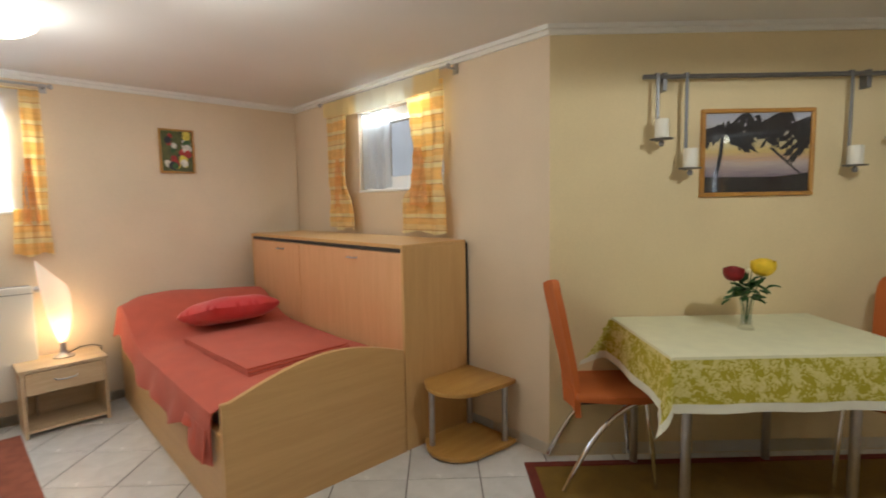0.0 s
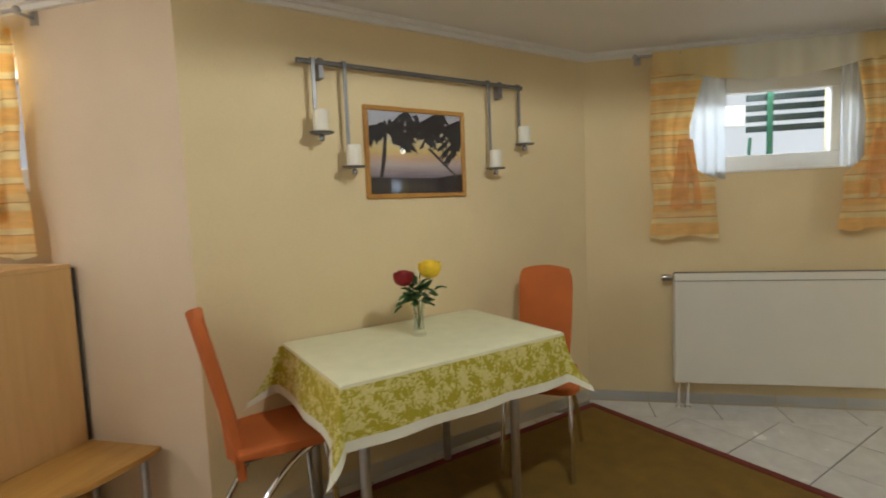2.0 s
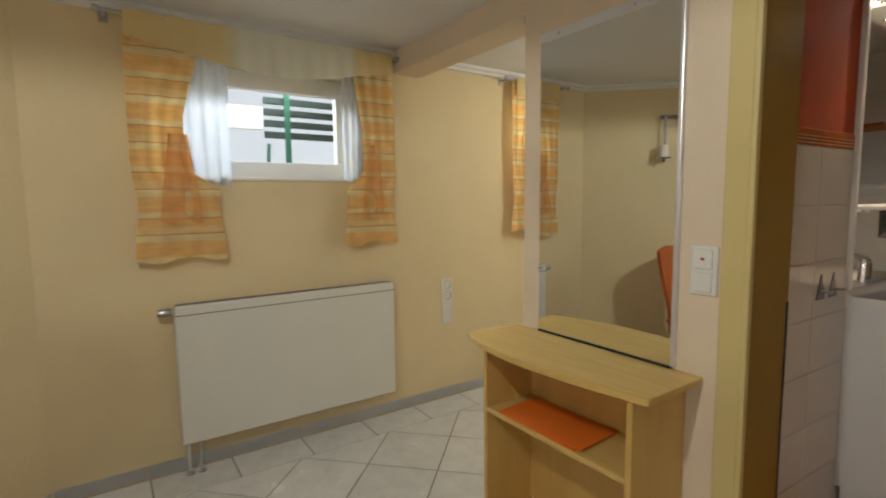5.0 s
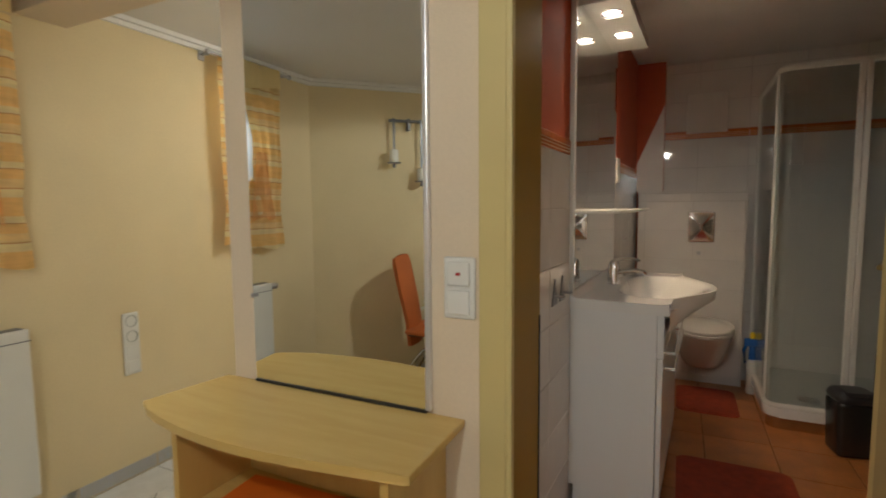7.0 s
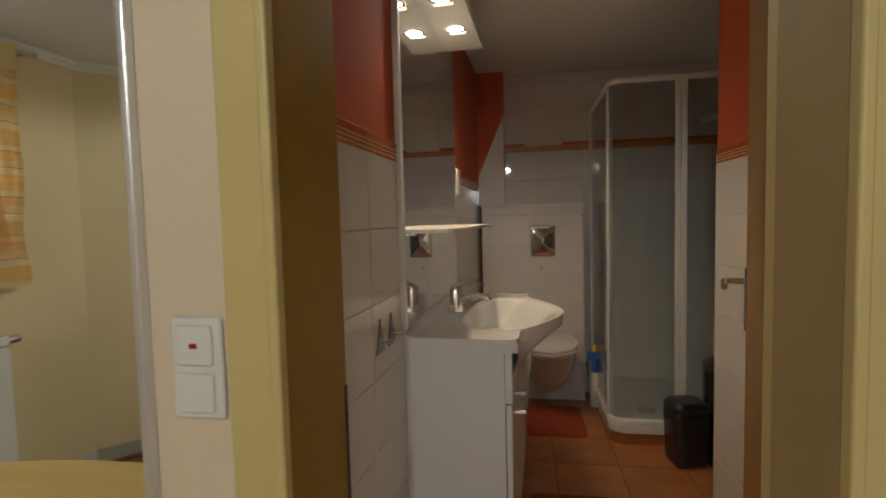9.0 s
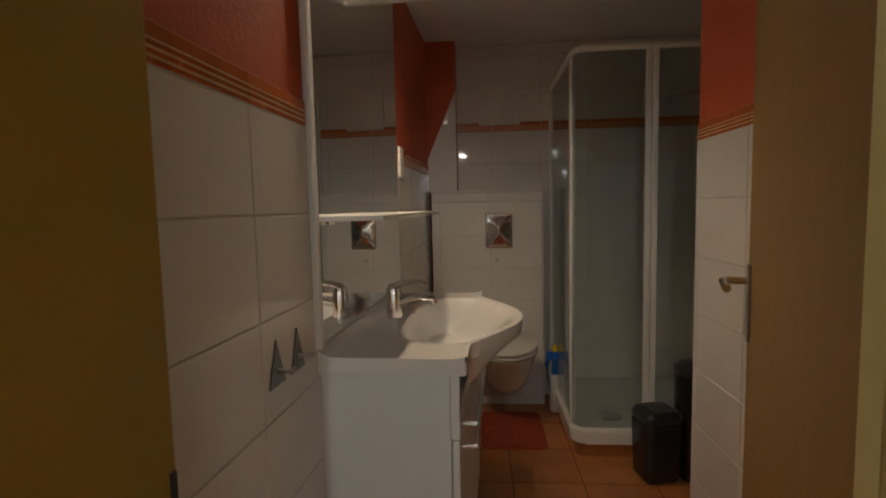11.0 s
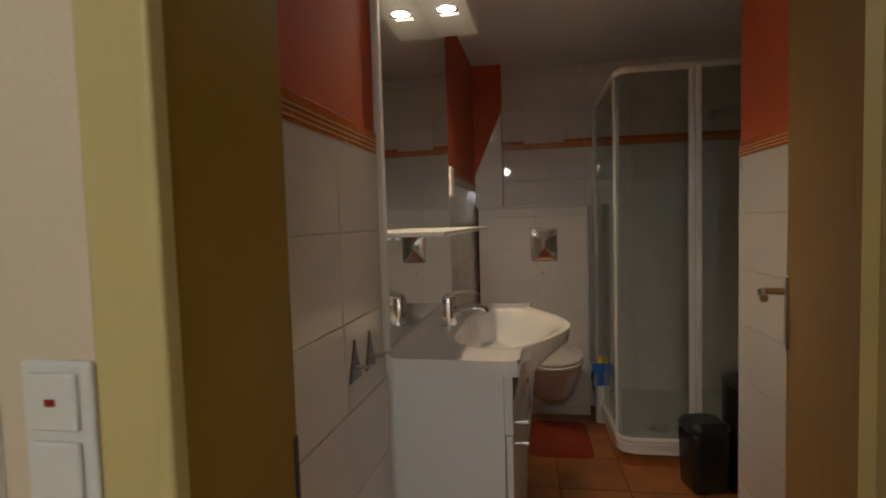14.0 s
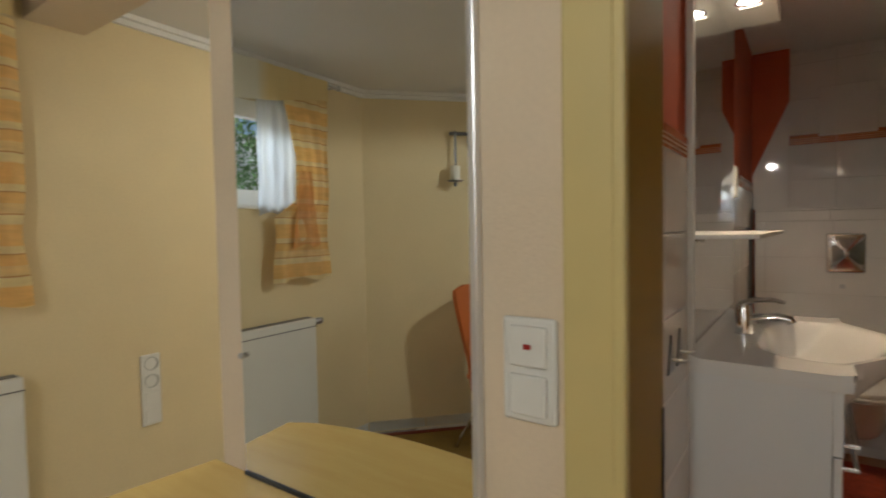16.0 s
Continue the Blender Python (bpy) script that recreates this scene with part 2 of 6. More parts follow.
M = dict(
    wall_yellow=mat("wall_yellow", (0.75, 0.62, 0.38), 0.85, vary=0.05, scale=1.7, bump=0.25, bscale=160, fine=0.02),
    wall_peach=mat("wall_peach", (0.73, 0.605, 0.455), 0.85, vary=0.05, scale=1.7, bump=0.25, bscale=160, fine=0.02),
    ceiling=mat("ceiling_white", (0.74, 0.72, 0.70), 0.9, vary=0.03, scale=1.3, bump=0.2, bscale=120),
    white=mat("white_paint", (0.78, 0.77, 0.74), 0.5, vary=0.03, scale=8, bump=0.05),
    tile=mat("floor_tile", (0.68, 0.68, 0.67), 0.25, vary=0.07, scale=9, bump=0.04, bscale=40, fine=0.03, random_tint=0.04),
    grout=mat("grout", (0.20, 0.195, 0.19), 0.9, vary=0.15, scale=30, bump=0.3),
    skirting=mat("skirting_tile", (0.74, 0.755, 0.77), 0.3, vary=0.06, scale=9, random_tint=0.05),
    bath_tile=mat("bath_tile", (0.72, 0.69, 0.665), 0.03, vary=0.04, scale=4, random_tint=0.03, bump=0.03, bscale=12),
    bath_orange=mat("bath_orange", (0.52, 0.095, 0.03), 0.7, vary=0.1, scale=3, bump=0.3, bscale=90),
    band=mat("band_tile", (0.52, 0.15, 0.04), 0.25, vary=0.12, scale=25, random_tint=0.1),
    band_light=mat("band_light", (0.65, 0.42, 0.24), 0.3, vary=0.1, scale=25),
    bath_floor=mat("bath_floor_tile", (0.42, 0.16, 0.05), 0.3, vary=0.2, scale=7, random_tint=0.1, fine=0.06),
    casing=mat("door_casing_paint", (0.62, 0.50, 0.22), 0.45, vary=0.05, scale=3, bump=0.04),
    leaf=wood("door_leaf_wood", (0.36, 0.21, 0.062), (0.32, 0.18, 0.05), (14, 14, 1), 0.45),
    beech=wood("beech_veneer", (0.64, 0.40, 0.17), (0.585, 0.35, 0.142), (14, 1, 14), 0.4),
    beech_v=wood("beech_upright", (0.64, 0.40, 0.17), (0.585, 0.35, 0.142), (14, 14, 1), 0.4),
    beech_pink=wood("pink_beech_front", (0.72, 0.41, 0.21), (0.665, 0.365, 0.18), (14, 14, 1), 0.4),
    beech_x=wood("beech_crosswise", (0.64, 0.40, 0.17), (0.585, 0.35, 0.142), (1, 14, 14), 0.4),
    maple=wood("maple_veneer", (0.68, 0.47, 0.165), (0.635, 0.425, 0.14), (1.2, 10, 10), 0.27),
    maple_v=wood("maple_upright", (0.64, 0.42, 0.135), (0.595, 0.375, 0.115), (10, 10, 1.2), 0.38),
    honey=wood("honey_beech", (0.52, 0.30, 0.085), (0.44, 0.235, 0.06), (1.2, 10, 10), 0.35),
    oak_pale=wood("pale_oak", (0.66, 0.52, 0.34), (0.55, 0.41, 0.25), (1.2, 10, 10), 0.45),
    black=mat("black_plastic", (0.02, 0.02, 0.02), 0.4),
    chrome=mat("chrome", (0.75, 0.75, 0.76), 0.12, 1.0, vary=0.03),
    steel=mat("brushed_steel", (0.50, 0.50, 0.52), 0.35, 1.0, vary=0.08, scale=30),
    rail_grey=mat("rail_grey", (0.20, 0.20, 0.21), 0.4, 0.7, vary=0.1, scale=30),
    terracotta=mat("terracotta_fabric", (0.52, 0.135, 0.03), 0.85, vary=0.07, scale=8, bump=0.3, bscale=300),
    bedspread=mat("bedspread_red", (0.52, 0.10, 0.06), 0.9, vary=0.07, scale=10, bump=0.35, bscale=350, sheen=0.1),
    cushion=mat("cushion_red", (0.62, 0.03, 0.035), 0.75, vary=0.08, scale=10, bump=0.3, bscale=300, sheen=0.3),
    cloth_white=mat("tablecloth_hem", (0.80, 0.80, 0.68), 0.85, vary=0.04, scale=12, bump=0.2, bscale=400),
    cloth_cream=mat("tablecloth_cream", (0.76, 0.75, 0.53), 0.85, vary=0.04, scale=12, bump=0.2, bscale=400),
    rug=mat("rug_olive", (0.20, 0.115, 0.018), 0.95, vary=0.12, scale=9, bump=0.7, bscale=220, fine=0.12),
    rug_red=mat("rug_border_red", (0.17, 0.03, 0.02), 0.95, vary=0.15, scale=12, bump=0.6, bscale=220),
    rug_brown=mat("rug_brown", (0.32, 0.10, 0.06), 0.95, vary=0.2, scale=12, bump=0.6, bscale=220),
    radiator=mat("radiator_enamel", (0.74, 0.73, 0.67), 0.35, vary=0.02, scale=3),
    candle=mat("candle_wax", (0.80, 0.77, 0.68), 0.5, vary=0.03),
    ceramic=mat("ceramic", (0.80, 0.785, 0.76), 0.05, vary=0.02, scale=3, coat=0.3),
    vanity=mat("vanity_white", (0.74, 0.74, 0.73), 0.3, vary=0.02, scale=3),
    mirror=mat("mirror_silver", (0.86, 0.88, 0.87), 0.0, 1.0, vary=0.0),
    glass=glass("window_glass"),
    shower_glass=glass("shower_glass", (0.90, 0.93, 0.915), 0.0, 1.45, 0.95),
    vase_glass=glass("vase_glass", (0.97, 0.99, 0.98), 0.0, 1.45, 0.98),
    bin=mat("bin_dark_metal", (0.06, 0.057, 0.055), 0.24, 0.6, vary=0.1),
    mat_red=mat("bath_mat_red", (0.34, 0.05, 0.02), 0.98, vary=0.2, scale=25, bump=0.8, bscale=250),
    blue=mat("blue_plastic", (0.02, 0.14, 0.5), 0.35),
    plastic=mat("white_plastic", (0.76, 0.75, 0.71), 0.35, vary=0.02),
    leafy=mat("rose_leaf", (0.03, 0.09, 0.02), 0.55, vary=0.3, scale=40),
    rose_red=mat("rose_red", (0.24, 0.005, 0.007), 0.6, vary=0.2, scale=40),
    rose_yellow=mat("rose_yellow", (0.85, 0.58, 0.03), 0.6, vary=0.12, scale=40),
    napkin=mat("orange_paper", (0.75, 0.16, 0.01), 0.7, vary=0.06),
    frame_wood=wood("picture_frame_wood", (0.50, 0.25, 0.05), (0.38, 0.17, 0.03), (4, 4, 4), 0.35),
    lamp_glow=glow("lamp_glass_lit", (1.0, 0.93, 0.82), 6.0),
    spot_glow=glow("spot_lit", (1.0, 0.9, 0.75), 30.0),
    lamp_shade=glow("lamp_shade_glass", (0.95, 0.84, 0.72), 0.15),
    bulb_glow=glow("bulb_lit", (1.0, 0.75, 0.42), 25.0),
    spot_glow2=glow("spot_slot_lit", (1.0, 0.85, 0.65), 4.0),
    damask=None,
    curtain=None,
    curtain_plain=None,
    sheer=None,
    valance=None,
    dusk_print=None,
    print_dark=mat("print_dark", (0.012, 0.011, 0.016), 0.5),
    print_green=mat("print_green", (0.08, 0.09, 0.02), 0.5, vary=0.4, scale=30),
    print_red=mat("print_red", (0.35, 0.02, 0.015), 0.5, vary=0.3, scale=40),
    print_yellow=mat("print_yellow", (0.6, 0.5, 0.06), 0.5, vary=0.3, scale=40),
    print_white=mat("print_white", (0.6, 0.58, 0.5), 0.5, vary=0.3, scale=40),
    socket_grey=mat("socket_grey", (0.5, 0.5, 0.47), 0.4),
    silver_trim=mat("silver_trim", (0.72, 0.72, 0.74), 0.3, 0.6, vary=0.03),
    pilot_red=mat("pilot_red", (0.35, 0.01, 0.01), 0.3),
    # jamb colours: casing paint darkened, the doorway's shade put into the colour
    casing_shaded=mat("jamb_shaded", (0.33, 0.195, 0.02), 0.5, vary=0.08, scale=3),
    jamb_dimmed=mat("jamb_dimmed", (0.42, 0.31, 0.14), 0.5, vary=0.06, scale=3),
    brass_steel=mat("worn_brass_steel", (0.62, 0.52, 0.36), 0.22, 1.0, vary=0.08),
    grout_brown=mat("grout_brown", (0.27, 0.12, 0.05), 0.9, vary=0.15, scale=30),
    grout_bath=mat("bath_grout", (0.58, 0.55, 0.52), 0.9),
    tray_grey=mat("tray_floor", (0.55, 0.56, 0.55), 0.35, vary=0.04),
    bin_lid=mat("bin_lid_black", (0.03, 0.03, 0.033), 0.35),
    yellow_cap=mat("yellow_cap", (0.75, 0.55, 0.02), 0.4),
    plastic_cloth=mat("mattress_ticking", (0.62, 0.63, 0.62), 0.9, vary=0.05, bump=0.3, bscale=200),
    dark_slat=mat("dark_slat", (0.03, 0.05, 0.05), 0.6, vary=0.15),
    green_post=mat("green_post", (0.03, 0.16, 0.10), 0.5),
    concrete=mat("light_well_concrete", (0.66, 0.66, 0.66), 0.9, vary=0.12, scale=4, bump=0.4, bscale=60),
    bark=mat("bark", (0.12, 0.08, 0.05), 0.9, vary=0.2, scale=20, bump=0.5),
    garden_leaf=mat("garden_leaf", (0.10, 0.2, 0.05), 0.5, vary=0.35, scale=6),
    ground=mat("paving", (0.45, 0.45, 0.44), 0.9, vary=0.15, scale=2),
)

def base_nodes(name, rough=0.85):
    m = bpy.data.materials.new(name)
    m.use_nodes = True
    n, l = m.node_tree.nodes, m.node_tree.links
    b = n["Principled BSDF"]
    b.inputs["Roughness"].default_value = rough
    return m, n, l, b, n.new("ShaderNodeTexCoord")


def ramp_of(n, stops, mode="LINEAR"):
    r = n.new("ShaderNodeValToRGB")
    r.color_ramp.interpolation = mode
    e = r.color_ramp.elements
    while len(e) < len(stops):
        e.new(0.5)
    for k, (p, c) in zip(e, stops):
        k.position, k.color = p, (*c, 1)
    return r


def translucent(m, n, l, b, colour_socket, amount):
    t, mx = n.new("ShaderNodeBsdfTranslucent"), n.new("ShaderNodeMixShader")
    l.new(colour_socket, t.inputs["Color"])
    mx.inputs[0].default_value = amount
    l.new(b.outputs[0], mx.inputs[1]), l.new(t.outputs[0], mx.inputs[2])
    l.new(mx.outputs[0], n["Material Output"].inputs[0])


def striped_cloth(name, plain=False):
    """Crosswise bands of orange and straw yellow with thin brown lines and lighter checks."""
    m, n, l, b, tc = base_nodes(name)
    sep = n.new("ShaderNodeSeparateXYZ")
    l.new(tc.outputs["Object"], sep.inputs[0])
    wob = n.new("ShaderNodeTexNoise")
    wob.inputs["Scale"].default_value = 5.0
    l.new(tc.outputs["Object"], wob.inputs["Vector"])
    add = n.new("ShaderNodeMath")
    add.operation = "MULTIPLY_ADD"
    add.inputs[1].default_value = 0.008
    l.new(wob.outputs["Fac"], add.inputs[0]), l.new(sep.outputs["Z"], add.inputs[2])
    md = n.new("ShaderNodeMath")
    md.operation = "FRACT"
    mu = n.new("ShaderNodeMath")
    mu.operation = "MULTIPLY"
    mu.inputs[1].default_value = 4.6
    l.new(add.outputs[0], mu.inputs[0]), l.new(mu.outputs[0], md.inputs[0])
    o, y, br, pk = (0.93, 0.67, 0.29), (0.94, 0.84, 0.54), (0.66, 0.40, 0.19), (0.93, 0.75, 0.41)
    if plain:
        o, y, br, pk = (0.90, 0.55, 0.22), (0.90, 0.64, 0.30), (0.84, 0.5, 0.24), (0.89, 0.58, 0.27)
    r = ramp_of(n, [(0.0, o), (0.28, o), (0.31, y), (0.44, y), (0.452, br), (0.462, br), (0.474, pk), (0.62, pk), (0.64, o), (0.80, o), (0.81, br), (0.82, br), (0.83, y), (0.93, y), (0.96, o)])
    l.new(md.outputs[0], r.inputs["Fac"])
    ch = n.new("ShaderNodeTexNoise")
    ch.inputs["Scale"].default_value, ch.inputs["Detail"].default_value = 14.0, 5.0
    mp = n.new("ShaderNodeMapping")
    mp.inputs["Scale"].default_value = (0.6, 0.6, 3.0)
    l.new(tc.outputs["Object"], mp.inputs["Vector"]), l.new(mp.outputs["Vector"], ch.inputs["Vector"])
    mr = n.new("ShaderNodeMapRange")
    mr.inputs["From Min"].default_value, mr.inputs["From Max"].default_value, mr.inputs["To Min"].default_value, mr.inputs["To Max"].default_value = 0.3, 0.7, 0.9, 1.08
    l.new(ch.outputs["Fac"], mr.inputs["Value"])
    sc = n.new("ShaderNodeVectorMath")
    sc.operation = "SCALE"
    l.new(r.outputs["Color"], sc.inputs[0]), l.new(mr.outputs["Result"], sc.inputs["Scale"])
    l.new(sc.outputs["Vector"], b.inputs["Base Color"])
    translucent(m, n, l, b, sc.outputs["Vector"], 0.5)
    return m


def sheer_cloth(name):
    m, n, l, b, tc = base_nodes(name)
    b.inputs["Base Color"].default_value = (0.86, 0.86, 0.85, 1)
    rgb = n.new("ShaderNodeRGB")
    rgb.outputs[0].default_value = (0.72, 0.76, 0.8, 1)
    t, mx, tp, m2 = n.new("ShaderNodeBsdfTranslucent"), n.new("ShaderNodeMixShader"), n.new("ShaderNodeBsdfTransparent"), n.new("ShaderNodeMixShader")
    l.new(rgb.outputs[0], t.inputs["Color"])
    mx.inputs[0].default_value, m2.inputs[0].default_value = 0.6, 0.35
    l.new(b.outputs[0], mx.inputs[1]), l.new(t.outputs[0], mx.inputs[2])
    l.new(mx.outputs[0], m2.inputs[1]), l.new(tp.outputs[0], m2.inputs[2])
    l.new(m2.outputs[0], n["Material Output"].inputs[0])
    return m


def valance_cloth(name):
    m, n, l, b, tc = base_nodes(name)
    sep = n.new("ShaderNodeSeparateXYZ")
    l.new(tc.outputs["Generated"], sep.inputs[0])
    r = ramp_of(n, [(0.0, (0.84, 0.68, 0.34)), (0.30, (0.84, 0.70, 0.38)), (0.36, (0.85, 0.83, 0.72)), (0.80, (0.85, 0.83, 0.72)), (0.84, (0.84, 0.70, 0.38)), (1.0, (0.84, 0.68, 0.34))])
    l.new(sep.outputs["Y"], r.inputs["Fac"])
    l.new(r.outputs["Color"], b.inputs["Base Color"])
    translucent(m, n, l, b, r.outputs["Color"], 0.3)
    return m


def damask_cloth(name):
    m, n, l, b, tc = base_nodes(name)
    v = n.new("ShaderNodeTexVoronoi")
    v.feature = "F1"
    v.inputs["Scale"].default_value = 17.0
    w = n.new("ShaderNodeTexNoise")
    w.inputs["Scale"].default_value, w.inputs["Detail"].default_value, w.inputs["Distortion"].default_value = 44.0, 4.0, 1.4
    l.new(tc.outputs["Object"], v.inputs["Vector"]), l.new(tc.outputs["Object"], w.inputs["Vector"])
    a = n.new("ShaderNodeMath")
    a.operation = "MULTIPLY_ADD"
    a.inputs[1].default_value = 0.35
    l.new(v.outputs["Distance"], a.inputs[0]), l.new(w.outputs["Fac"], a.inputs[2])
    r = ramp_of(n, [(0.0, (0.40, 0.34, 0.02)), (0.65, (0.43, 0.37, 0.03)), (0.71, (0.66, 0.60, 0.20)), (1.0, (0.72, 0.67, 0.32))])
    l.new(a.outputs[0], r.inputs["Fac"]), l.new(r.outputs["Color"], b.inputs["Base Color"])
    bp = n.new("ShaderNodeBump")
    bp.inputs["Strength"].default_value, bp.inputs["Distance"].default_value = 0.3, 0.002
    l.new(w.outputs["Fac"], bp.inputs["Height"]), l.new(bp.outputs["Normal"], b.inputs["Normal"])
    return m


def dusk(name):
    m, n, l, b, tc = base_nodes(name, 0.4)
    sep = n.new("ShaderNodeSeparateXYZ")
    l.new(tc.outputs["Generated"], sep.inputs[0])
    w = n.new("ShaderNodeTexNoise")
    w.inputs["Scale"].default_value = 9.0
    mp = n.new("ShaderNodeMapping")
    mp.inputs["Scale"].default_value = (0.4, 1, 4)
    l.new(tc.outputs["Generated"], mp.inputs["Vector"]), l.new(mp.outputs["Vector"], w.inputs["Vector"])
    a = n.new("ShaderNodeMath")
    a.operation = "MULTIPLY_ADD"
    a.inputs[1].default_value = 0.12
    l.new(w.outputs["Fac"], a.inputs[0]), l.new(sep.outputs["Z"], a.inputs[2])
    r = ramp_of(n, [(0.0, (0.16, 0.13, 0.18)), (0.28, (0.26, 0.21, 0.27)), (0.42, (0.60, 0.50, 0.48)), (0.50, (0.72, 0.46, 0.30)), (0.58, (0.84, 0.64, 0.24)), (0.74, (0.82, 0.74, 0.48)), (0.88, (0.66, 0.66, 0.72)), (1.0, (0.56, 0.58, 0.68))])
    l.new(a.outputs[0], r.inputs["Fac"]), l.new(r.outputs["Color"], b.inputs["Base Color"])
    return m


M["damask"], M["dusk_print"] = damask_cloth("damask_green"), dusk("dusk_print")
M["curtain"], M["curtain_plain"], M["sheer"], M["valance"] = striped_cloth("curtain_striped"), striped_cloth("curtain_tuck", True), sheer_cloth("sheer_white"), valance_cloth("valance_cloth")

# ---------------------------------------------------------------- mesh helpers
def mesh_of(name, bm, material, smooth=False):
    me = bpy.data.meshes.new(name)
    bmesh.ops.recalc_face_normals(bm, faces=bm.faces)
    if smooth:
        for e in bm.edges:
            e.smooth = not (len(e.link_faces) == 2 and e.calc_face_angle() > 0.85)
    bm.to_mesh(me)
    bm.free()
    for m in material if isinstance(material, (list, tuple)) else [material]:
        me.materials.append(m)
    if smooth:
        for p in me.polygons:
            p.use_smooth = True
    return me


def part(name, bm, material, parent=None, label="", smooth=False):
    ob = new(name, mesh_of(name, bm, material, smooth))
    ob.parent = parent
    if label:
        ob["label"] = label
    return ob


def thing(name, at, label, category, group="", rz=0.0, kind=""):
    ob = new(name)
    ob.empty_display_size = 0.1
    ob.matrix_world = pose(*at, 0, 0, rz)
    return tagged(ob, label, category, group, kind)


def box(x0, x1, y0, y1, z0, z1, bevel=0.0, seg=2, bm=None):
    b = bmesh.new()
    bmesh.ops.create_cube(b, size=1)
    bmesh.ops.transform(b, matrix=Matrix.LocRotScale(((x0 + x1) / 2, (y0 + y1) / 2, (z0 + z1) / 2), None, (x1 - x0, y1 - y0, z1 - z0)), verts=b.verts)
    if bevel:
        bmesh.ops.bevel(b, geom=b.edges[:], offset=bevel, segments=seg, affect="EDGES", profile=0.5)
    return join(bm, b) if bm else b


def join(bm, other):
    me = bpy.data.meshes.new("tmp")
    other.to_mesh(me)
    other.free()
    bm.from_mesh(me)
    bpy.data.meshes.remove(me)
    return bm


def prism(points, z0, z1, bevel=0.0, seg=2):
    """An upright prism over a plan polygon."""
    b = bmesh.new()
    lo, hi = [b.verts.new((x, y, z0)) for x, y in points], [b.verts.new((x, y, z1)) for x, y in points]
    b.faces.new(lo[::-1]), b.faces.new(hi)
    k = len(points)
    for i in range(k):
        b.faces.new((lo[i], lo[(i + 1) % k], hi[(i + 1) % k], hi[i]))
    if bevel:
        edges = [e for e in b.edges if abs(e.verts[0].co.z - e.verts[1].co.z) < 1e-6]
        bmesh.ops.bevel(b, geom=edges, offset=bevel, segments=seg, affect="EDGES", profile=0.5)
    return b


def lathe(profile, steps=24, sx=1.0, sy=1.0):
    """A turned body from (radius, height) pairs."""
    b = bmesh.new()
    rings = []
    for r, z in profile:
        if r < 1e-5:
            rings.append([b.verts.new((0, 0, z))])
        else:
            rings.append([b.verts.new((r * sx * math.cos(a), r * sy * math.sin(a), z)) for a in [2 * math.pi * i / steps for i in range(steps)]])
    for p, q in zip(rings, rings[1:]):
        for i in range(steps):
            j = (i + 1) % steps
            if len(p) == 1 and len(q) > 1:
                b.faces.new((p[0], q[i], q[j]))
            elif len(q) == 1 and len(p) > 1:
                b.faces.new((p[i], p[j], q[0]))
            elif len(p) > 1:
                b.faces.new((p[i], p[j], q[j], q[i]))
    return b


def tube(points, radius, steps=8, flat=1.0, caps=True):
    """A round bar swept along points."""
    b = bmesh.new()
    pts = [Vector(p) for p in points]
    rings, up = [], Vector((0, 0, 1))
    for i, p in enumerate(pts):
        d = (pts[min(i + 1, len(pts) - 1)] - pts[max(i - 1, 0)]).normalized()
        side = d.cross(up)
        if side.length < 1e-3:
            side = d.cross(Vector((1, 0, 0)))
        side.normalize()
        top = side.cross(d).normalized()
        r = radius[i] if isinstance(radius, (list, tuple)) else radius
        rings.append([b.verts.new(p + side * (r * math.cos(a)) + top * (r * flat * math.sin(a))) for a in [2 * math.pi * k / steps for k in range(steps)]])
    for p, q in zip(rings, rings[1:]):
        for i in range(steps):
            b.faces.new((p[i], p[(i + 1) % steps], q[(i + 1) % steps], q[i]))
    if caps:
        b.faces.new(rings[0][::-1]), b.faces.new(rings[-1])
    return b


def grid(nu, nv, fn, thick=0.0):
    """A sheet fn(u, v) -> place, given thickness along its normals."""
    b = bmesh.new()
    v = [[b.verts.new(fn(i / nu, j / nv)) for j in range(nv + 1)] for i in range(nu + 1)]
    for i in range(nu):
        for j in range(nv):
            b.faces.new((v[i][j], v[i + 1][j], v[i + 1][j + 1], v[i][j + 1]))
    if thick:
        bmesh.ops.recalc_face_normals(b, faces=b.faces)
        bmesh.ops.solidify(b, geom=b.faces[:], thickness=thick)
    return b


def arc(cx, cy, r, a0, a1, k):
    return [(cx + r * math.cos(radians(a0 + (a1 - a0) * i / k)), cy + r * math.sin(radians(a0 + (a1 - a0) * i / k))) for i in range(k + 1)]


def structure(name, bm, material, label, category, smooth=False):
    return tagged(part(name, bm, material, None, "", smooth), label, category, "", "structure")


# ---------------------------------------------------------------- plan
CEIL, BCEIL = 2.25, 2.36
FZ = -0.055                 # the living room lies a little below the bathroom floor
TABLE = 0.728               # height of the laid table
C45 = (0.0, -1.82)          # corner of window wall and slanting dining wall
BUMP = (1.67, -3.51)        # corner of dining wall and the bed wall
FAR = -6.33                 # wall behind the bed
EAST = 4.9                  # closing wall behind the walk
WIN_A = (-1.27, -0.27, 1.46, 2.06)      # window over the radiator: y0 y1 z0 z1
WIN_B = (1.05, 1.75, 1.46, 2.06)        # window of the alcove
WIN_C = (-1.78, -0.82, 1.46, 2.06)     # window over the cabinet, along the bed wall
WIN_D = (3.5, 4.4, 1.35, 2.08)         # window of the far wall: x0 x1 z0 z1
DOOR = (2.14, 2.89, 2.02)
LBM = pose(2.07, 0.63, 0, 0, 0, -2.6) @ pose(-2.07, -0.63, 0)   # the bathroom's left wall stands slightly askew
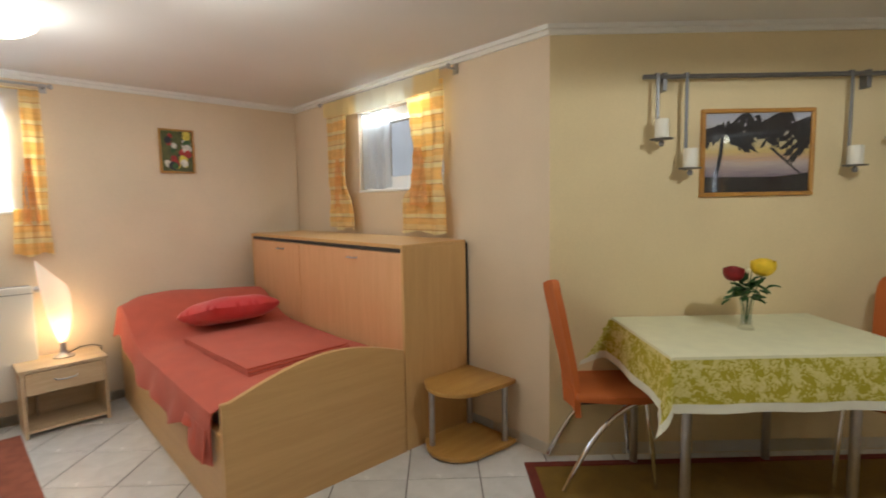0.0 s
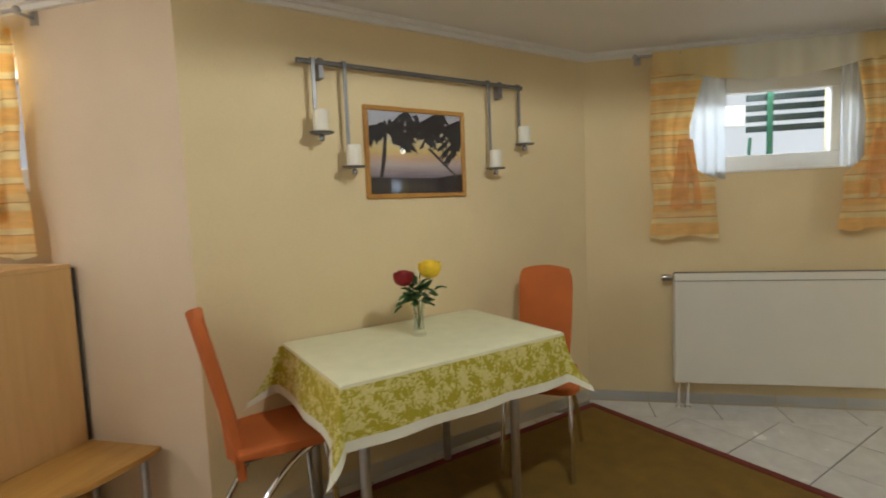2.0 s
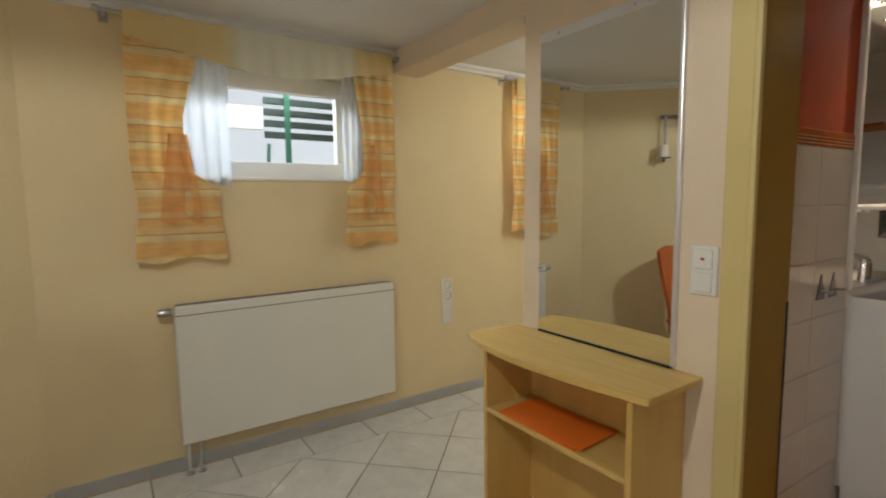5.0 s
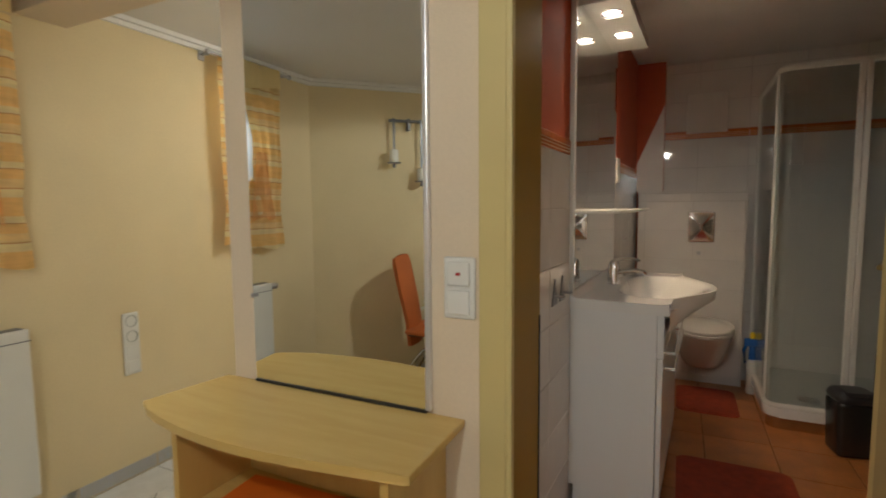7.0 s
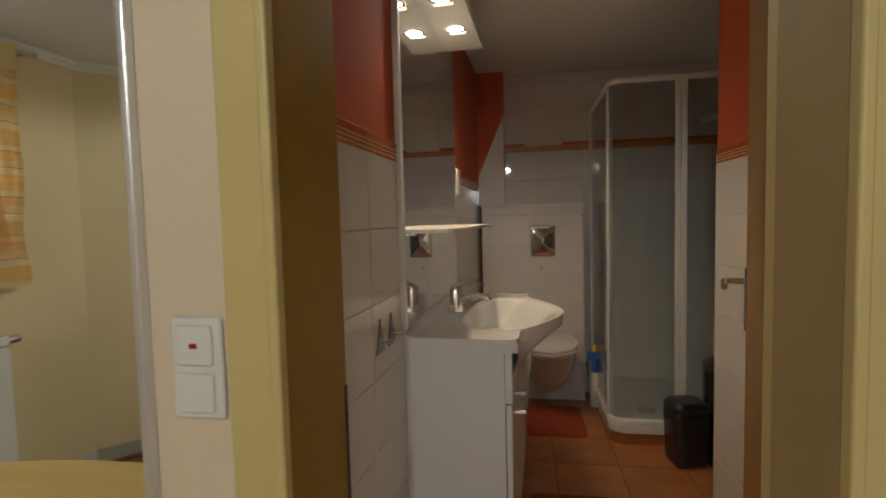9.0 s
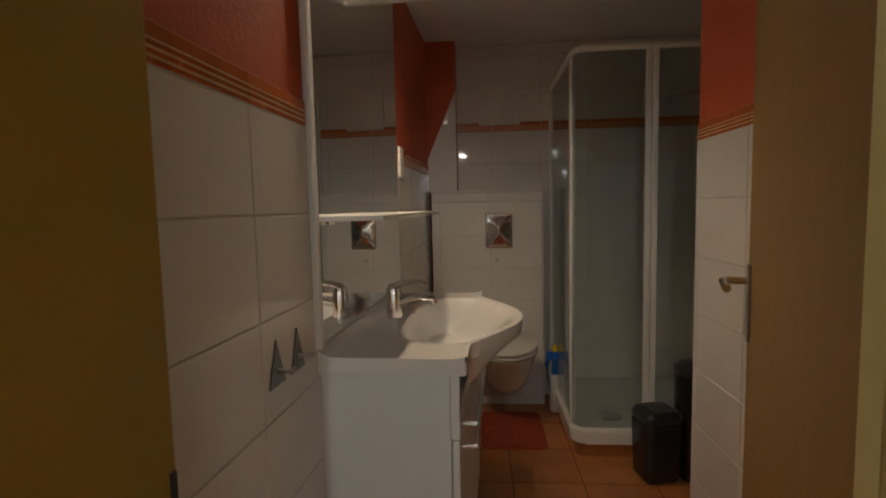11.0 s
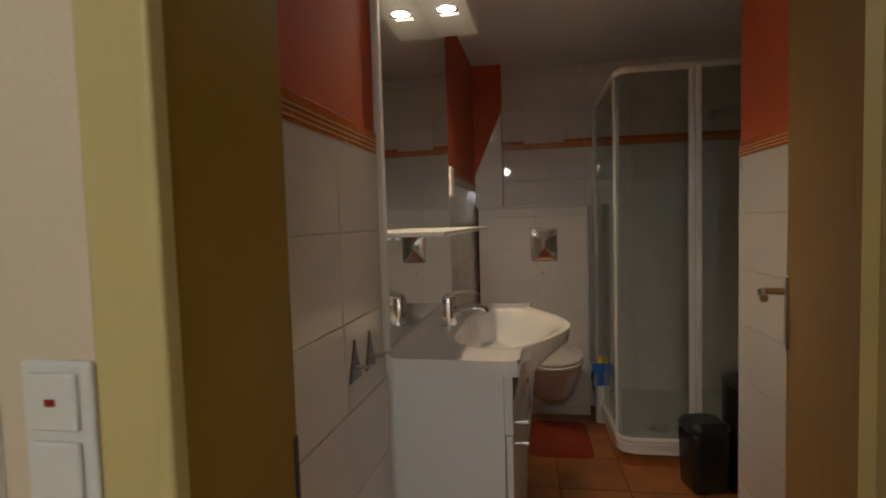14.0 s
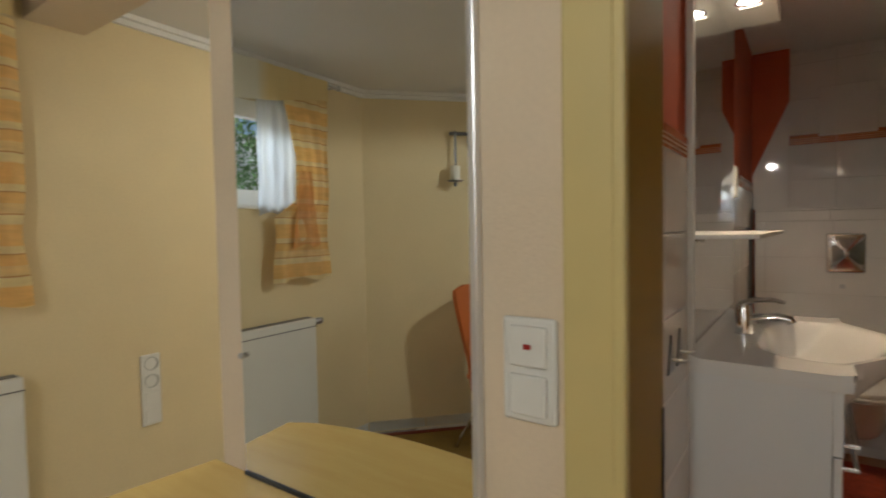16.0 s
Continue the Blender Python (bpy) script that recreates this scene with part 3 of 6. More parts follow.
BEDM = pose(BUMP[0], BUMP[1], 0, 0, 0, -2.64)   # the bed wall: local x out, -y along
FAR_L = (FAR - BUMP[1]) / math.cos(radians(2.64))


def wall_x(name, x0, x1, y0, y1, z1, holes, material, label):
    """A wall along y with openings (y0, y1, z0, z1)."""
    bm, y = bmesh.new(), y0
    for a, b_, c, d in sorted(holes):
        box(x0, x1, y, a, -0.12, z1, bm=bm)
        if c > 0:
            box(x0, x1, a, b_, -0.12, c, bm=bm)
        box(x0, x1, a, b_, d, z1, bm=bm)
        y = b_
    box(x0, x1, y, y1, -0.12, z1, bm=bm)
    return structure(name, bm, material, label, "wall")


def wall_y(name, y0, y1, x0, x1, z1, holes, material, label):
    bm, x = bmesh.new(), x0
    for a, b_, c, d in sorted(holes):
        box(x, a, y0, y1, -0.12, z1, bm=bm)
        if c > 0:
            box(a, b_, y0, y1, -0.12, c, bm=bm)
        box(a, b_, y0, y1, d, z1, bm=bm)
        x = b_
    box(x, x1, y0, y1, -0.12, z1, bm=bm)
    return structure(name, bm, material, label, "wall")


wall_x("wall_window", -0.32, 0.0, -1.9, 3.4, 2.4, [WIN_A, WIN_B], M["wall_yellow"], "yellow-painted wall with two small high basement windows")
wall_x("wall_bed", -0.32, 0.0, FAR_L - 0.3, 0.0, 2.4, [WIN_C], M["wall_peach"], "peach-painted wall beside the bed with a small window").matrix_world = BEDM
wall_y("wall_far", FAR - 0.32, FAR, 1.545, EAST, 2.4, [WIN_D], M["wall_peach"], "peach-painted wall behind the bed head")
structure("wall_dining", prism([(0.0, C45[1]), BUMP, (1.36, -3.5), (-0.32, -1.9)], -0.12, 2.4), M["wall_yellow"], "slanting yellow-painted wall behind the dining table", "wall")
wall_x("wall_east", EAST, EAST + 0.2, FAR - 0.3, 0.22, 2.4, [], M["wall_peach"], "plain peach-painted closing wall")
bm = bmesh.new()
box(1.19, DOOR[0] - 0.02, 0, 0.20, -0.12, 2.4, bm=bm)
box(DOOR[0] - 0.02, DOOR[1] + 0.02, 0, 0.20, DOOR[2] + 0.02, 2.4, bm=bm)
box(DOOR[1] + 0.02, EAST, 0, 0.20, -0.12, 2.4, bm=bm)
structure("wall_mirror", bm, M["wall_peach"], "peach-painted wall with the mirror and bathroom door", "wall")
structure("beam", box(0.0, 1.19, 0, 0.20, 2.12, 2.4), M["wall_peach"], "peach-painted ceiling beam over the alcove opening", "beam")
structure("wall_alcove_side", box(1.80, 1.88, 0.2, 3.4, -0.12, 2.4), M["wall_yellow"], "yellow-painted side wall of the alcove", "wall")
structure("wall_alcove", box(0.0, 1.80, 3.2, 3.4, -0.12, 2.4), M["wall_yellow"], "yellow-painted end wall of the alcove", "wall")
structure("ceiling", prism([(-0.3, -1.9), (1.4, -3.6), (1.4, FAR - 0.3), (EAST + 0.1, FAR - 0.3), (EAST + 0.1, 0.1), (1.86, 0.1), (1.86, 3.4), (-0.3, 3.4)], CEIL, CEIL + 0.12), M["ceiling"], "white plastered basement ceiling", "ceiling")

# bathroom shell
structure("wall_bath_left", box(1.92, 2.07, 0.215, 3.25, 0, 2.45), M["bath_orange"], "orange-painted bathroom wall above white tiles", "wall").matrix_world = LBM
structure("wall_bath_back", box(2.19, 4.0, 3.08, 3.3, 0, 2.45), M["bath_tile"], "white tiled back wall of the bathroom", "wall")
structure("wall_bath_right", box(3.32, 4.2, 0.20, 1.62, 0, 2.45), M["bath_orange"], "orange-painted bathroom partition above white tiles", "wall")
structure("wall_shower", box(4.0, 4.2, 1.62, 3.3, 0, 2.45), M["bath_tile"], "white tiled wall beside the shower", "wall")
structure("ceiling_bath", box(1.9, 4.2, 0.1, 3.3, BCEIL, BCEIL + 0.1), M["ceiling"], "white bathroom ceiling", "ceiling")
structure("floor_bath", box(1.9, 4.2, 0.0, 3.3, -0.1, 0.0), M["grout_brown"], "terracotta tiled bathroom floor", "floor")
structure("floor", box(-0.3, EAST + 0.1, FAR - 0.3, 0.0, -0.16, FZ - 0.004), M["grout"], "pale tiled floor laid diagonally", "floor")
structure("floor_alcove", box(-0.3, 1.9, 0.0, 3.4, -0.16, FZ - 0.004), M["grout"], "pale tiled alcove floor", "floor")

# window wall continued: frames, panes and sills
def window_unit(name, y0, y1, z0, z1, m, label, depth=-0.16):
    """A tilting basement window in an opening of a wall whose face is local x = 0."""
    w = thing(name, (0, 0, 0), label, "window", kind="structure")
    w.matrix_world = m
    f = 0.055
    for n, b in (("frame_bottom", box(depth - 0.03, depth + 0.03, y0, y1, z0 + 0.002, z0 + f + 0.045, 0.006)), ("frame_top", box(depth - 0.03, depth + 0.03, y0, y1, z1 - 0.1, z1, 0.006)),
                 ("frame_side", box(depth - 0.03, depth + 0.03, y0, y0 + f, z0 + f + 0.045, z1 - 0.1, 0.006)), ("frame_side", box(depth - 0.03, depth + 0.03, y1 - f, y1, z0 + f + 0.045, z1 - 0.1, 0.006))):
        part(n, b, M["white"], w)
    pane = part("pane", box(depth - 0.004, depth + 0.004, y0 + f, y1 - f, z0 + f + 0.045, z1 - 0.1), M["glass"], w)
    pane.visible_shadow = False
    part("sill", box(depth + 0.03, 0.015, y0 - 0.0, y1 + 0.0, z0 - 0.012, z0 + 0.006, 0.004), M["white"], w, "narrow grey-white window sill")
    return w


window_unit("window_1", *WIN_A, pose(0, 0, 0), "small white-framed basement window above the radiator")
window_unit("window_2", *WIN_B, pose(0, 0, 0), "small white-framed window in the alcove")
window_unit("window_3", *WIN_C, BEDM, "small white-framed window over the bed cabinet", -0.09)
window_unit("window_4", -WIN_D[1], -WIN_D[0], WIN_D[2], WIN_D[3], pose(0, FAR, 0, 0, 0, 90), "bright white-framed window in the far wall")

# outdoors: paving outside, a light well, a slatted bench
structure("ground", prism([(-40, -40), (-0.34, -40), (-0.34, 40), (-40, 40)], 1.2, 1.36), M["ground"], "grey paved ground outside the windows", "ground")
well = structure("light_well", box(-1.35, -1.25, -9.5, 0.1, 0.9, 2.35), M["concrete"], "grey concrete light well outside the window", "wall")
well.matrix_world = BEDM
structure("garden_wall", box(-7.2, -7.0, -9, 9, 1.36, 3.4), M["white"], "white garden wall outside the basement windows", "wall")


def slatted_fence(y0, y1):
    w = thing("slatted_screen", (-0.66, 0, 1.36), "dark slatted screen on a green post outdoors", "screen")
    for i in range(6):
        part("slat", box(0, 0.02, y0, y1, 0.40 + i * 0.075, 0.445 + i * 0.075, 0.003), M["dark_slat"], w)
    part("post", box(0.021, 0.05, -0.49, -0.455, 0.0, 0.95, 0.004), M["green_post"], w, "green post")
    part("post", box(0.021, 0.05, 0.5, 0.54, 0.0, 0.95, 0.004), M["green_post"], w, "green post")
    part("brace", tube([(0.03, -0.62, 0.0), (0.03, -0.60, 0.36)], 0.012, 8), M["green_post"], w)
    part("lintel_board", box(-0.004, 0.016, y0 - 0.42, y0 - 0.01, 0.45, 0.6, 0.004), M["white"], w, "white board")
    return w


slatted_fence(-0.62, 0.75)

def shrub(at, size, count, seed):
    """Leafy garden shrub: a few stems and many small leaves in uneven clumps."""
    rnd = random.Random(seed)
    sh_ = thing("shrub", at, "green leafy garden shrub growing before the white wall", "shrub", "garden shrubs")
    for i in range(5):
        a, q = rnd.uniform(0, 6.28), rnd.uniform(0.2, 0.6)
        part("stem", tube([(0, 0, 0), (q * 0.3 * math.cos(a), q * 0.5 * math.sin(a), size[2] * 0.5), (q * size[0] * math.cos(a), q * size[1] * math.sin(a), size[2] * 0.9)], [0.03, 0.02, 0.006], 6), M["bark"], sh_)
    clumps = [(rnd.uniform(-0.8, 0.8) * size[0], rnd.uniform(-0.85, 0.85) * size[1], rnd.uniform(0.3, 0.95) * size[2], rnd.uniform(0.25, 0.5)) for _ in range(22)]
    verts, faces = [], []
    for i in range(count):
        cx, cy, cz, cr = clumps[i % len(clumps)]
        c = Vector((cx + rnd.gauss(0, cr * 0.5), cy + rnd.gauss(0, cr * 0.5), max(0.1, cz + rnd.gauss(0, cr * 0.45))))
        m = pose(0, 0, 0, rnd.uniform(-70, 70), rnd.uniform(-70, 70), rnd.uniform(0, 360)).to_3x3() * rnd.uniform(0.6, 1.3)
        k = len(verts)
        verts += [tuple(c + m @ Vector(p)) for p in ((0, 0, 0), (0.03, 0.05, 0.008), (0, 0.11, 0), (-0.03, 0.05, 0.008))]
        faces.append((k, k + 1, k + 2, k + 3))
    me = bpy.data.meshes.new("crown")
    me.from_pydata(verts, [], faces)
    me.materials.append(M["garden_leaf"])
    crown = new("crown", me)
    crown.parent = sh_


for i, y in enumerate((-7.6, -6.1, -4.7, -3.3)):
    shrub((-6.2 + 0.2 * (i % 2), y, 1.36), (0.8, 0.9, 1.9 + 0.25 * (i % 3)), 1300, 40 + i)

# cornices and skirting
def strip(name, pts, z0, z1, depth, material, label, category, inward=1):
    """A moulding that follows the foot or head of walls; pts run with the room on their left."""
    bm = bmesh.new()
    out = []
    k = len(pts)
    for i, p in enumerate(pts):
        p = Vector(p)
        d0 = (p - Vector(pts[i - 1])).normalized() if i else None
        d1 = (Vector(pts[i + 1]) - p).normalized() if i < k - 1 else None
        n0, n1 = [Vector((-d.y, d.x)) if d is not None else None for d in (d0, d1)]
        n = (n0 if n1 is None else n1 if n0 is None else (n0 + n1) / (1 + n0.dot(n1)))
        out.append((p, p + n * depth))
    for (a, b), (c, d) in zip(out, out[1:]):
        v = [bm.verts.new((*q, z)) for z in (z0, z1) for q in (a, c, d, b)]
        for f in ((0, 1, 2, 3), (4, 7, 6, 5), (0, 4, 5, 1), (1, 5, 6, 2), (2, 6, 7, 3), (3, 7, 4, 0)):
            bm.faces.new([v[j] for j in f])
    return structure(name, bm, material, label, category)


BACK = (BEDM @ Vector((0, FAR_L, 0)))
bedc = (BACK.x, FAR)
for i, (h, dpt) in enumerate(((0.022, 0.045), (0.044, 0.02))):
    z1 = CEIL - (0.0 if i == 0 else 0.022)
    z0 = CEIL - h
    strip("cornice", [(1.19, 0.0), (0, 0.0), C45, BUMP, bedc, (EAST, FAR), (EAST, 0.0), (1.19, 0.0)][1:], z0, z1, dpt, M["white"], "white moulded ceiling cornice", "cornice")
    strip("cornice_alcove", [(1.86, 3.2), (0, 3.2), (0, 0.2), (1.86, 0.2)], z0, z1, dpt, M["white"], "white moulded ceiling cornice", "cornice")


def skirting(p, q, n_out):
    """Grey tile skirting from p to q, in pieces."""
    p, q = Vector(p), Vector(q)
    d = q - p
    k = max(1, round(d.length / 0.385))
    base = tagged(new("skirting"), "grey tile skirting along the wall", "skirting", "", "structure")
    w = d.length / k
    me = mesh_of("skirting_tile", box(0.002, w - 0.002, -0.011, 0.0, 0.001, 0.072, 0.002, 1), M["skirting"])
    for i in range(k):
        o = new("skirting_tile", me)
        o.parent = base
        a = p + d * (i / k)
        o.matrix_world = Matrix.Translation((a.x, a.y, FZ)) @ pose(0, 0, 0, 0, 0, math.degrees(math.atan2(d.y, d.x)))


skirting((0, 3.2), (0, C45[1]), 0)
skirting(C45, BUMP, 0)
skirting(BUMP, bedc, 0)
skirting(bedc, (EAST, FAR), 0)
skirting((2.03, 0), (1.19, 0), 0)

# ---------------------------------------------------------------- rug and floor things
S45 = math.sqrt(0.5)


def dine(s, d, z=0.0):
    """A place by its distance along and out from the dining wall."""
    return (BUMP[0] + (d - s) * S45, BUMP[1] + (d + s) * S45, z)


rug = thing("rug", dine(1.09, 0.08, FZ), "olive-brown woven rug with a dark red border under the table", "rug", rz=135)
RL, RW = 2.49, 1.75


def carpet(u, v):
    x, y = (u - 0.5) * RL, -v * RW
    return (x, y, 0.006 + 0.002 * noise.noise((x * 3, y * 3, 0)))


part("woven_surface", grid(24, 18, lambda u, v: carpet(0.02 + u * 0.96, 0.025 + v * 0.95), 0.006), M["rug"], rug)
for n, b in (("border", box(-RL / 2, RL / 2, -0.045, 0, 0, 0.011, 0.003)), ("border", box(-RL / 2, RL / 2, -RW, -RW + 0.045, 0, 0.011, 0.003)),
             ("border", box(-RL / 2, -RL / 2 + 0.05, -RW + 0.045, -0.045, 0, 0.011, 0.003)), ("border", box(RL / 2 - 0.05, RL / 2, -RW + 0.045, -0.045, 0, 0.011, 0.003))):
    part(n, b, M["rug_red"], rug, "dark red bound edge")
rug2 = thing("bedside_rug", (3.69, -6.08, FZ), "reddish-brown rug lying on the tiles before the bed", "rug")
part("woven_surface", box(0, 1.0, 0, 1.6, 0.0, 0.012, 0.004), M["rug_brown"], rug2)

# ---------------------------------------------------------------- dining corner
def dining_table():
    t = thing("dining_table", dine(0.86, 0.367, FZ), "rectangular dining table with slim steel legs", "table", rz=134.5)
    part("tabletop", box(-0.51, 0.51, -0.333, 0.333, TABLE - FZ - 0.028, TABLE - FZ - 0.002, 0.006), M["oak_pale"], t)
    for x in (-0.43, 0.28):
        for y in (-0.29, 0.27):
            part("leg", tube([(x, y, 0.011), (x, y, TABLE - FZ - 0.028)], 0.02, 12), M["steel"], t, "brushed steel leg")
    part("apron", box(-0.42, 0.42, -0.27, -0.255, 0.69, TABLE - FZ - 0.028), M["steel"], t)
    part("apron", box(-0.42, 0.42, 0.255, 0.27, 0.69, TABLE - FZ - 0.028), M["steel"], t)


dining_table()


def tablecloth():
    hx, hy, h = 0.515, 0.338, 0.252
    ob = thing("tablecloth", dine(0.86, 0.367, TABLE), "cream tablecloth with green damask border and white hem", "tablecloth", rz=134.5)

    def place(x, y):
        cx, cy = max(-hx, min(hx, x)), max(-hy, min(hy, y))
        ex, ey = abs(x) - abs(cx), abs(y) - abs(cy)
        e = math.hypot(ex, ey)
        sx, sy = (1 if x > 0 else -1), (1 if y > 0 else -1)
        if e < 1e-6:
            return (x, y, 0.002 + 0.0015 * noise.noise((x * 5, y * 5, 3)))
        both = min(ex, ey) / h
        rip = 0.007 * (e / h) * math.sin((x if ey > ex else y) * 17 + 1.3) + 0.01 * (e / h) * noise.noise((x * 6, y * 6, 1))
        flare = 0.10 + 0.34 * both
        r = 0.012
        down = max(0.0, e - r) * (0.94 - 0.13 * both)
        fx = flare * ex + (r if ex > 0 else 0) * min(1, ex / r) + (rip if ex >= ey else 0)
        fy = flare * ey + (r if ey > 0 else 0) * min(1, ey / r) + (rip if ey > ex else 0)
        if sy > 0:
            fy = min(fy, 0.02)
            fx += (0.10 if sx < 0 else 0.08) * both
        return (cx + sx * fx, cy + sy * fy, 0.002 - down - 0.3 * min(e, r))

    def axis(half):
        out = [-half - h, -half - h + 0.04]
        out += [-half - h + 0.04 + (h - 0.065) * (i + 1) / 10 for i in range(10)]
        out += [-half - 0.012, -half]
        k = 16
        out += [-half + 2 * half * i / k for i in range(1, k)]
        return out + [-a for a in reversed(out[:14])]

    xs, ys = axis(hx), axis(hy)
    groups = {"top": bmesh.new(), "damask_border": bmesh.new(), "hem": bmesh.new()}
    cache = {k: {} for k in groups}
    for i in range(len(xs) - 1):
        for j in range(len(ys) - 1):
            mx, my = abs(xs[i] + xs[i + 1]) / 2 - hx, abs(ys[j] + ys[j + 1]) / 2 - hy
            o = max(mx, my)
            key = "hem" if o > h - 0.04 else "damask_border" if o > 0.03 else "top"
            b, vs = groups[key], []
            for a, c in ((i, j), (i + 1, j), (i + 1, j + 1), (i, j + 1)):
                if (a, c) not in cache[key]:
                    cache[key][(a, c)] = b.verts.new(place(xs[a], ys[c]))
                vs.append(cache[key][(a, c)])
            b.faces.new(vs)
    for key, b in groups.items():
        bmesh.ops.recalc_face_normals(b, faces=b.faces)
        bmesh.ops.solidify(b, geom=b.faces[:], thickness=0.0012)
        part(key, b, M[{"damask_border": "damask", "hem": "cloth_white", "top": "cloth_cream"}[key]], ob, {"damask_border": "olive green damask band", "hem": "white hem", "top": "cream top"}[key], True)


tablecloth()


def dining_chair(at, rz, label):
    """Seat towards local +x."""
    c = thing("dining_chair", at, label, "chair", "chairs at the dining table", rz=rz)
    outline = [(-0.19, -0.17), (-0.19, 0.17)] + [(0.0, 0.2), (0.12, 0.205)] + arc(0.13, 0.12, 0.085, 80, 10, 4) + arc(0.13, -0.12, 0.085, -10, -80, 4) + [(0.12, -0.205), (0.0, -0.2)]
    part("seat", prism(outline, 0.448, 0.483, 0.012, 3), M["terracotta"], c, "terracotta upholstered seat")

    def back(u, v):
        z = 0.35 + 0.635 * v
        w = 0.113 + 0.03 * math.sin(min(1, v * 1.15) * math.pi / 2)
        w *= math.sqrt(1 - 0.3 * (max(0.0, v - 0.86) / 0.14) ** 2.4)
        y = (u - 0.5) * 2 * w
        x = -0.19 - 0.015 * math.sin(v * math.pi) - 0.16 * max(0, v - 0.25) ** 1.3 + 0.018 * (1 - (2 * u - 1) ** 2)
        return (x, y, z + 0.03 * (1 - (2 * u - 1) ** 2) * (v > 0.99))

    b = grid(10, 28, back, 0.03)
    part("backrest", b, M["terracotta"], c, "tall curved terracotta backrest", True)
    for s in (-1, 1):
        pts = []
        for i in range(11):
            a = i / 10
            pts.append((0.16 - 0.42 * a, s * (0.15 + 0.03 * a), 0.441 - 0.427 * a ** 2.1))
        part("rear_leg", tube(pts, 0.012, 8), M["chrome"], c, "arched chrome leg")
        part("front_leg", tube([(0.14, s * 0.16, 0.443), (0.17, s * 0.17, 0.2), (0.185, s * 0.175, 0.012)], 0.011, 8), M["chrome"], c, "chrome leg")
    part("seat_frame", box(-0.17, 0.16, -0.15, 0.15, 0.431, 0.448, 0.004), M["black"], c)
    return c


dining_chair(dine(0.25, 0.185, FZ), 135, "terracotta upholstered chair with arched chrome legs, pushed under the table")
dining_chair((0.885, -2.13, FZ), -8, "terracotta chair with tall backrest between table and window wall")

# vase with roses
vz = dine(0.866, 0.33, TABLE + 0.0035)
vase = thing("flower_vase", vz, "clear glass vase with a red and a yellow rose", "vase")
part("vase_body", lathe([(0.0, 0.0), (0.034, 0.0), (0.036, 0.008), (0.026, 0.02), (0.023, 0.06), (0.026, 0.11), (0.036, 0.15), (0.034, 0.15), (0.024, 0.11), (0.021, 0.06), (0.02, 0.026), (0.0, 0.024)], 20), M["vase_glass"], vase, "clear cut glass", True)
part("water", lathe([(0.0, 0.027), (0.019, 0.028), (0.0205, 0.06), (0.0225, 0.10), (0.0, 0.10)], 16), M["vase_glass"], vase)


def rose(at, r, material, name):
    b = bmesh.new()
    rnd = random.Random(name)
    for layer in range(4):
        k = 3 + layer * 2
        for i in range(k):
            a0 = 2 * math.pi * (i / k) + layer * 0.7
            big = r * (0.42 + 0.19 * layer)
            lip = 0.5 + 0.22 * layer

            def at_petal(u, v):
                turn = a0 + (u - 0.5) * (3.4 - 0.5 * layer)
                down = math.pi * (0.95 - (0.80 - 0.055 * layer) * v)
                w = big * math.sin(down) * (1 + 0.22 * lip * v ** 4) + 0.002 * layer
                return (w * math.cos(turn), w * math.sin(turn), 1.05 * big * math.cos(down) + 0.16 * r * (3 - layer) - 0.14 * r * (2 * u - 1) ** 2 * v + rnd.uniform(-0.02, 0.02) * r)
            petal = grid(5, 6, at_petal, 0.0012)
            join(b, petal)
    bmesh.ops.translate(b, vec=at, verts=b.verts)
    part(name, b, material, vase, "", True)


E1 = Vector((-S45, S45, 0))
rose(E1 * -0.068 + Vector((0.0, 0.0, 0.272)), 0.037, M["rose_red"], "red_rose")
rose(E1 * 0.062 + Vector((0.01, 0.01, 0.302)), 0.044, M["rose_yellow"], "yellow_rose")
for n, p in (("stem", E1 * -0.068 + Vector((0, 0, 0.24))), ("stem", E1 * 0.062 + Vector((0.01, 0.01, 0.26))), ("stem", E1 * 0.02 + Vector((0, 0, 0.3))), ("stem", E1 * -0.01 + Vector((0.0, 0.01, 0.27)))):
    part(n, tube([(0.0, 0.0, 0.03), p * 0.4 + Vector((0, 0, 0.06)), p], 0.0022, 6), M["leafy"], vase)
part("bud", lathe([(0, 0), (0.008, 0.006), (0.009, 0.014), (0.004, 0.026), (0, 0.028)], 10), M["rose_yellow"], vase).location = E1 * 0.02 + Vector((0, 0, 0.3))
part("bud", lathe([(0, 0), (0.008, 0.006), (0.009, 0.014), (0.004, 0.026), (0, 0.028)], 10), M["cloth_cream"], vase).location = E1 * -0.01 + Vector((0, 0.01, 0.27))
rl = random.Random(5)
leaf_bm = grid(2, 4, lambda u, v: ((u - 0.5) * 0.03 * math.sin(math.pi * (0.08 + 0.92 * v)), v * 0.055, 0.006 * math.sin(v * 3) - 0.006 * abs(2 * u - 1)), 0.0006)
leaf_me = mesh_of("leaf", leaf_bm, M["leafy"], True)
for i in range(46):
    o = new("leaf", leaf_me)
    o.parent = vase
    a = rl.uniform(0, 360)
    rad = rl.uniform(0.005, 0.05)
    o.matrix_local = pose(rad * math.cos(radians(a)), rad * math.sin(radians(a)), rl.uniform(0.145, 0.235), rl.uniform(-35, 40), rl.uniform(-30, 30), a - 90 + rl.uniform(-40, 40)) @ Matrix.Scale(rl.uniform(0.7, 1.25), 4)
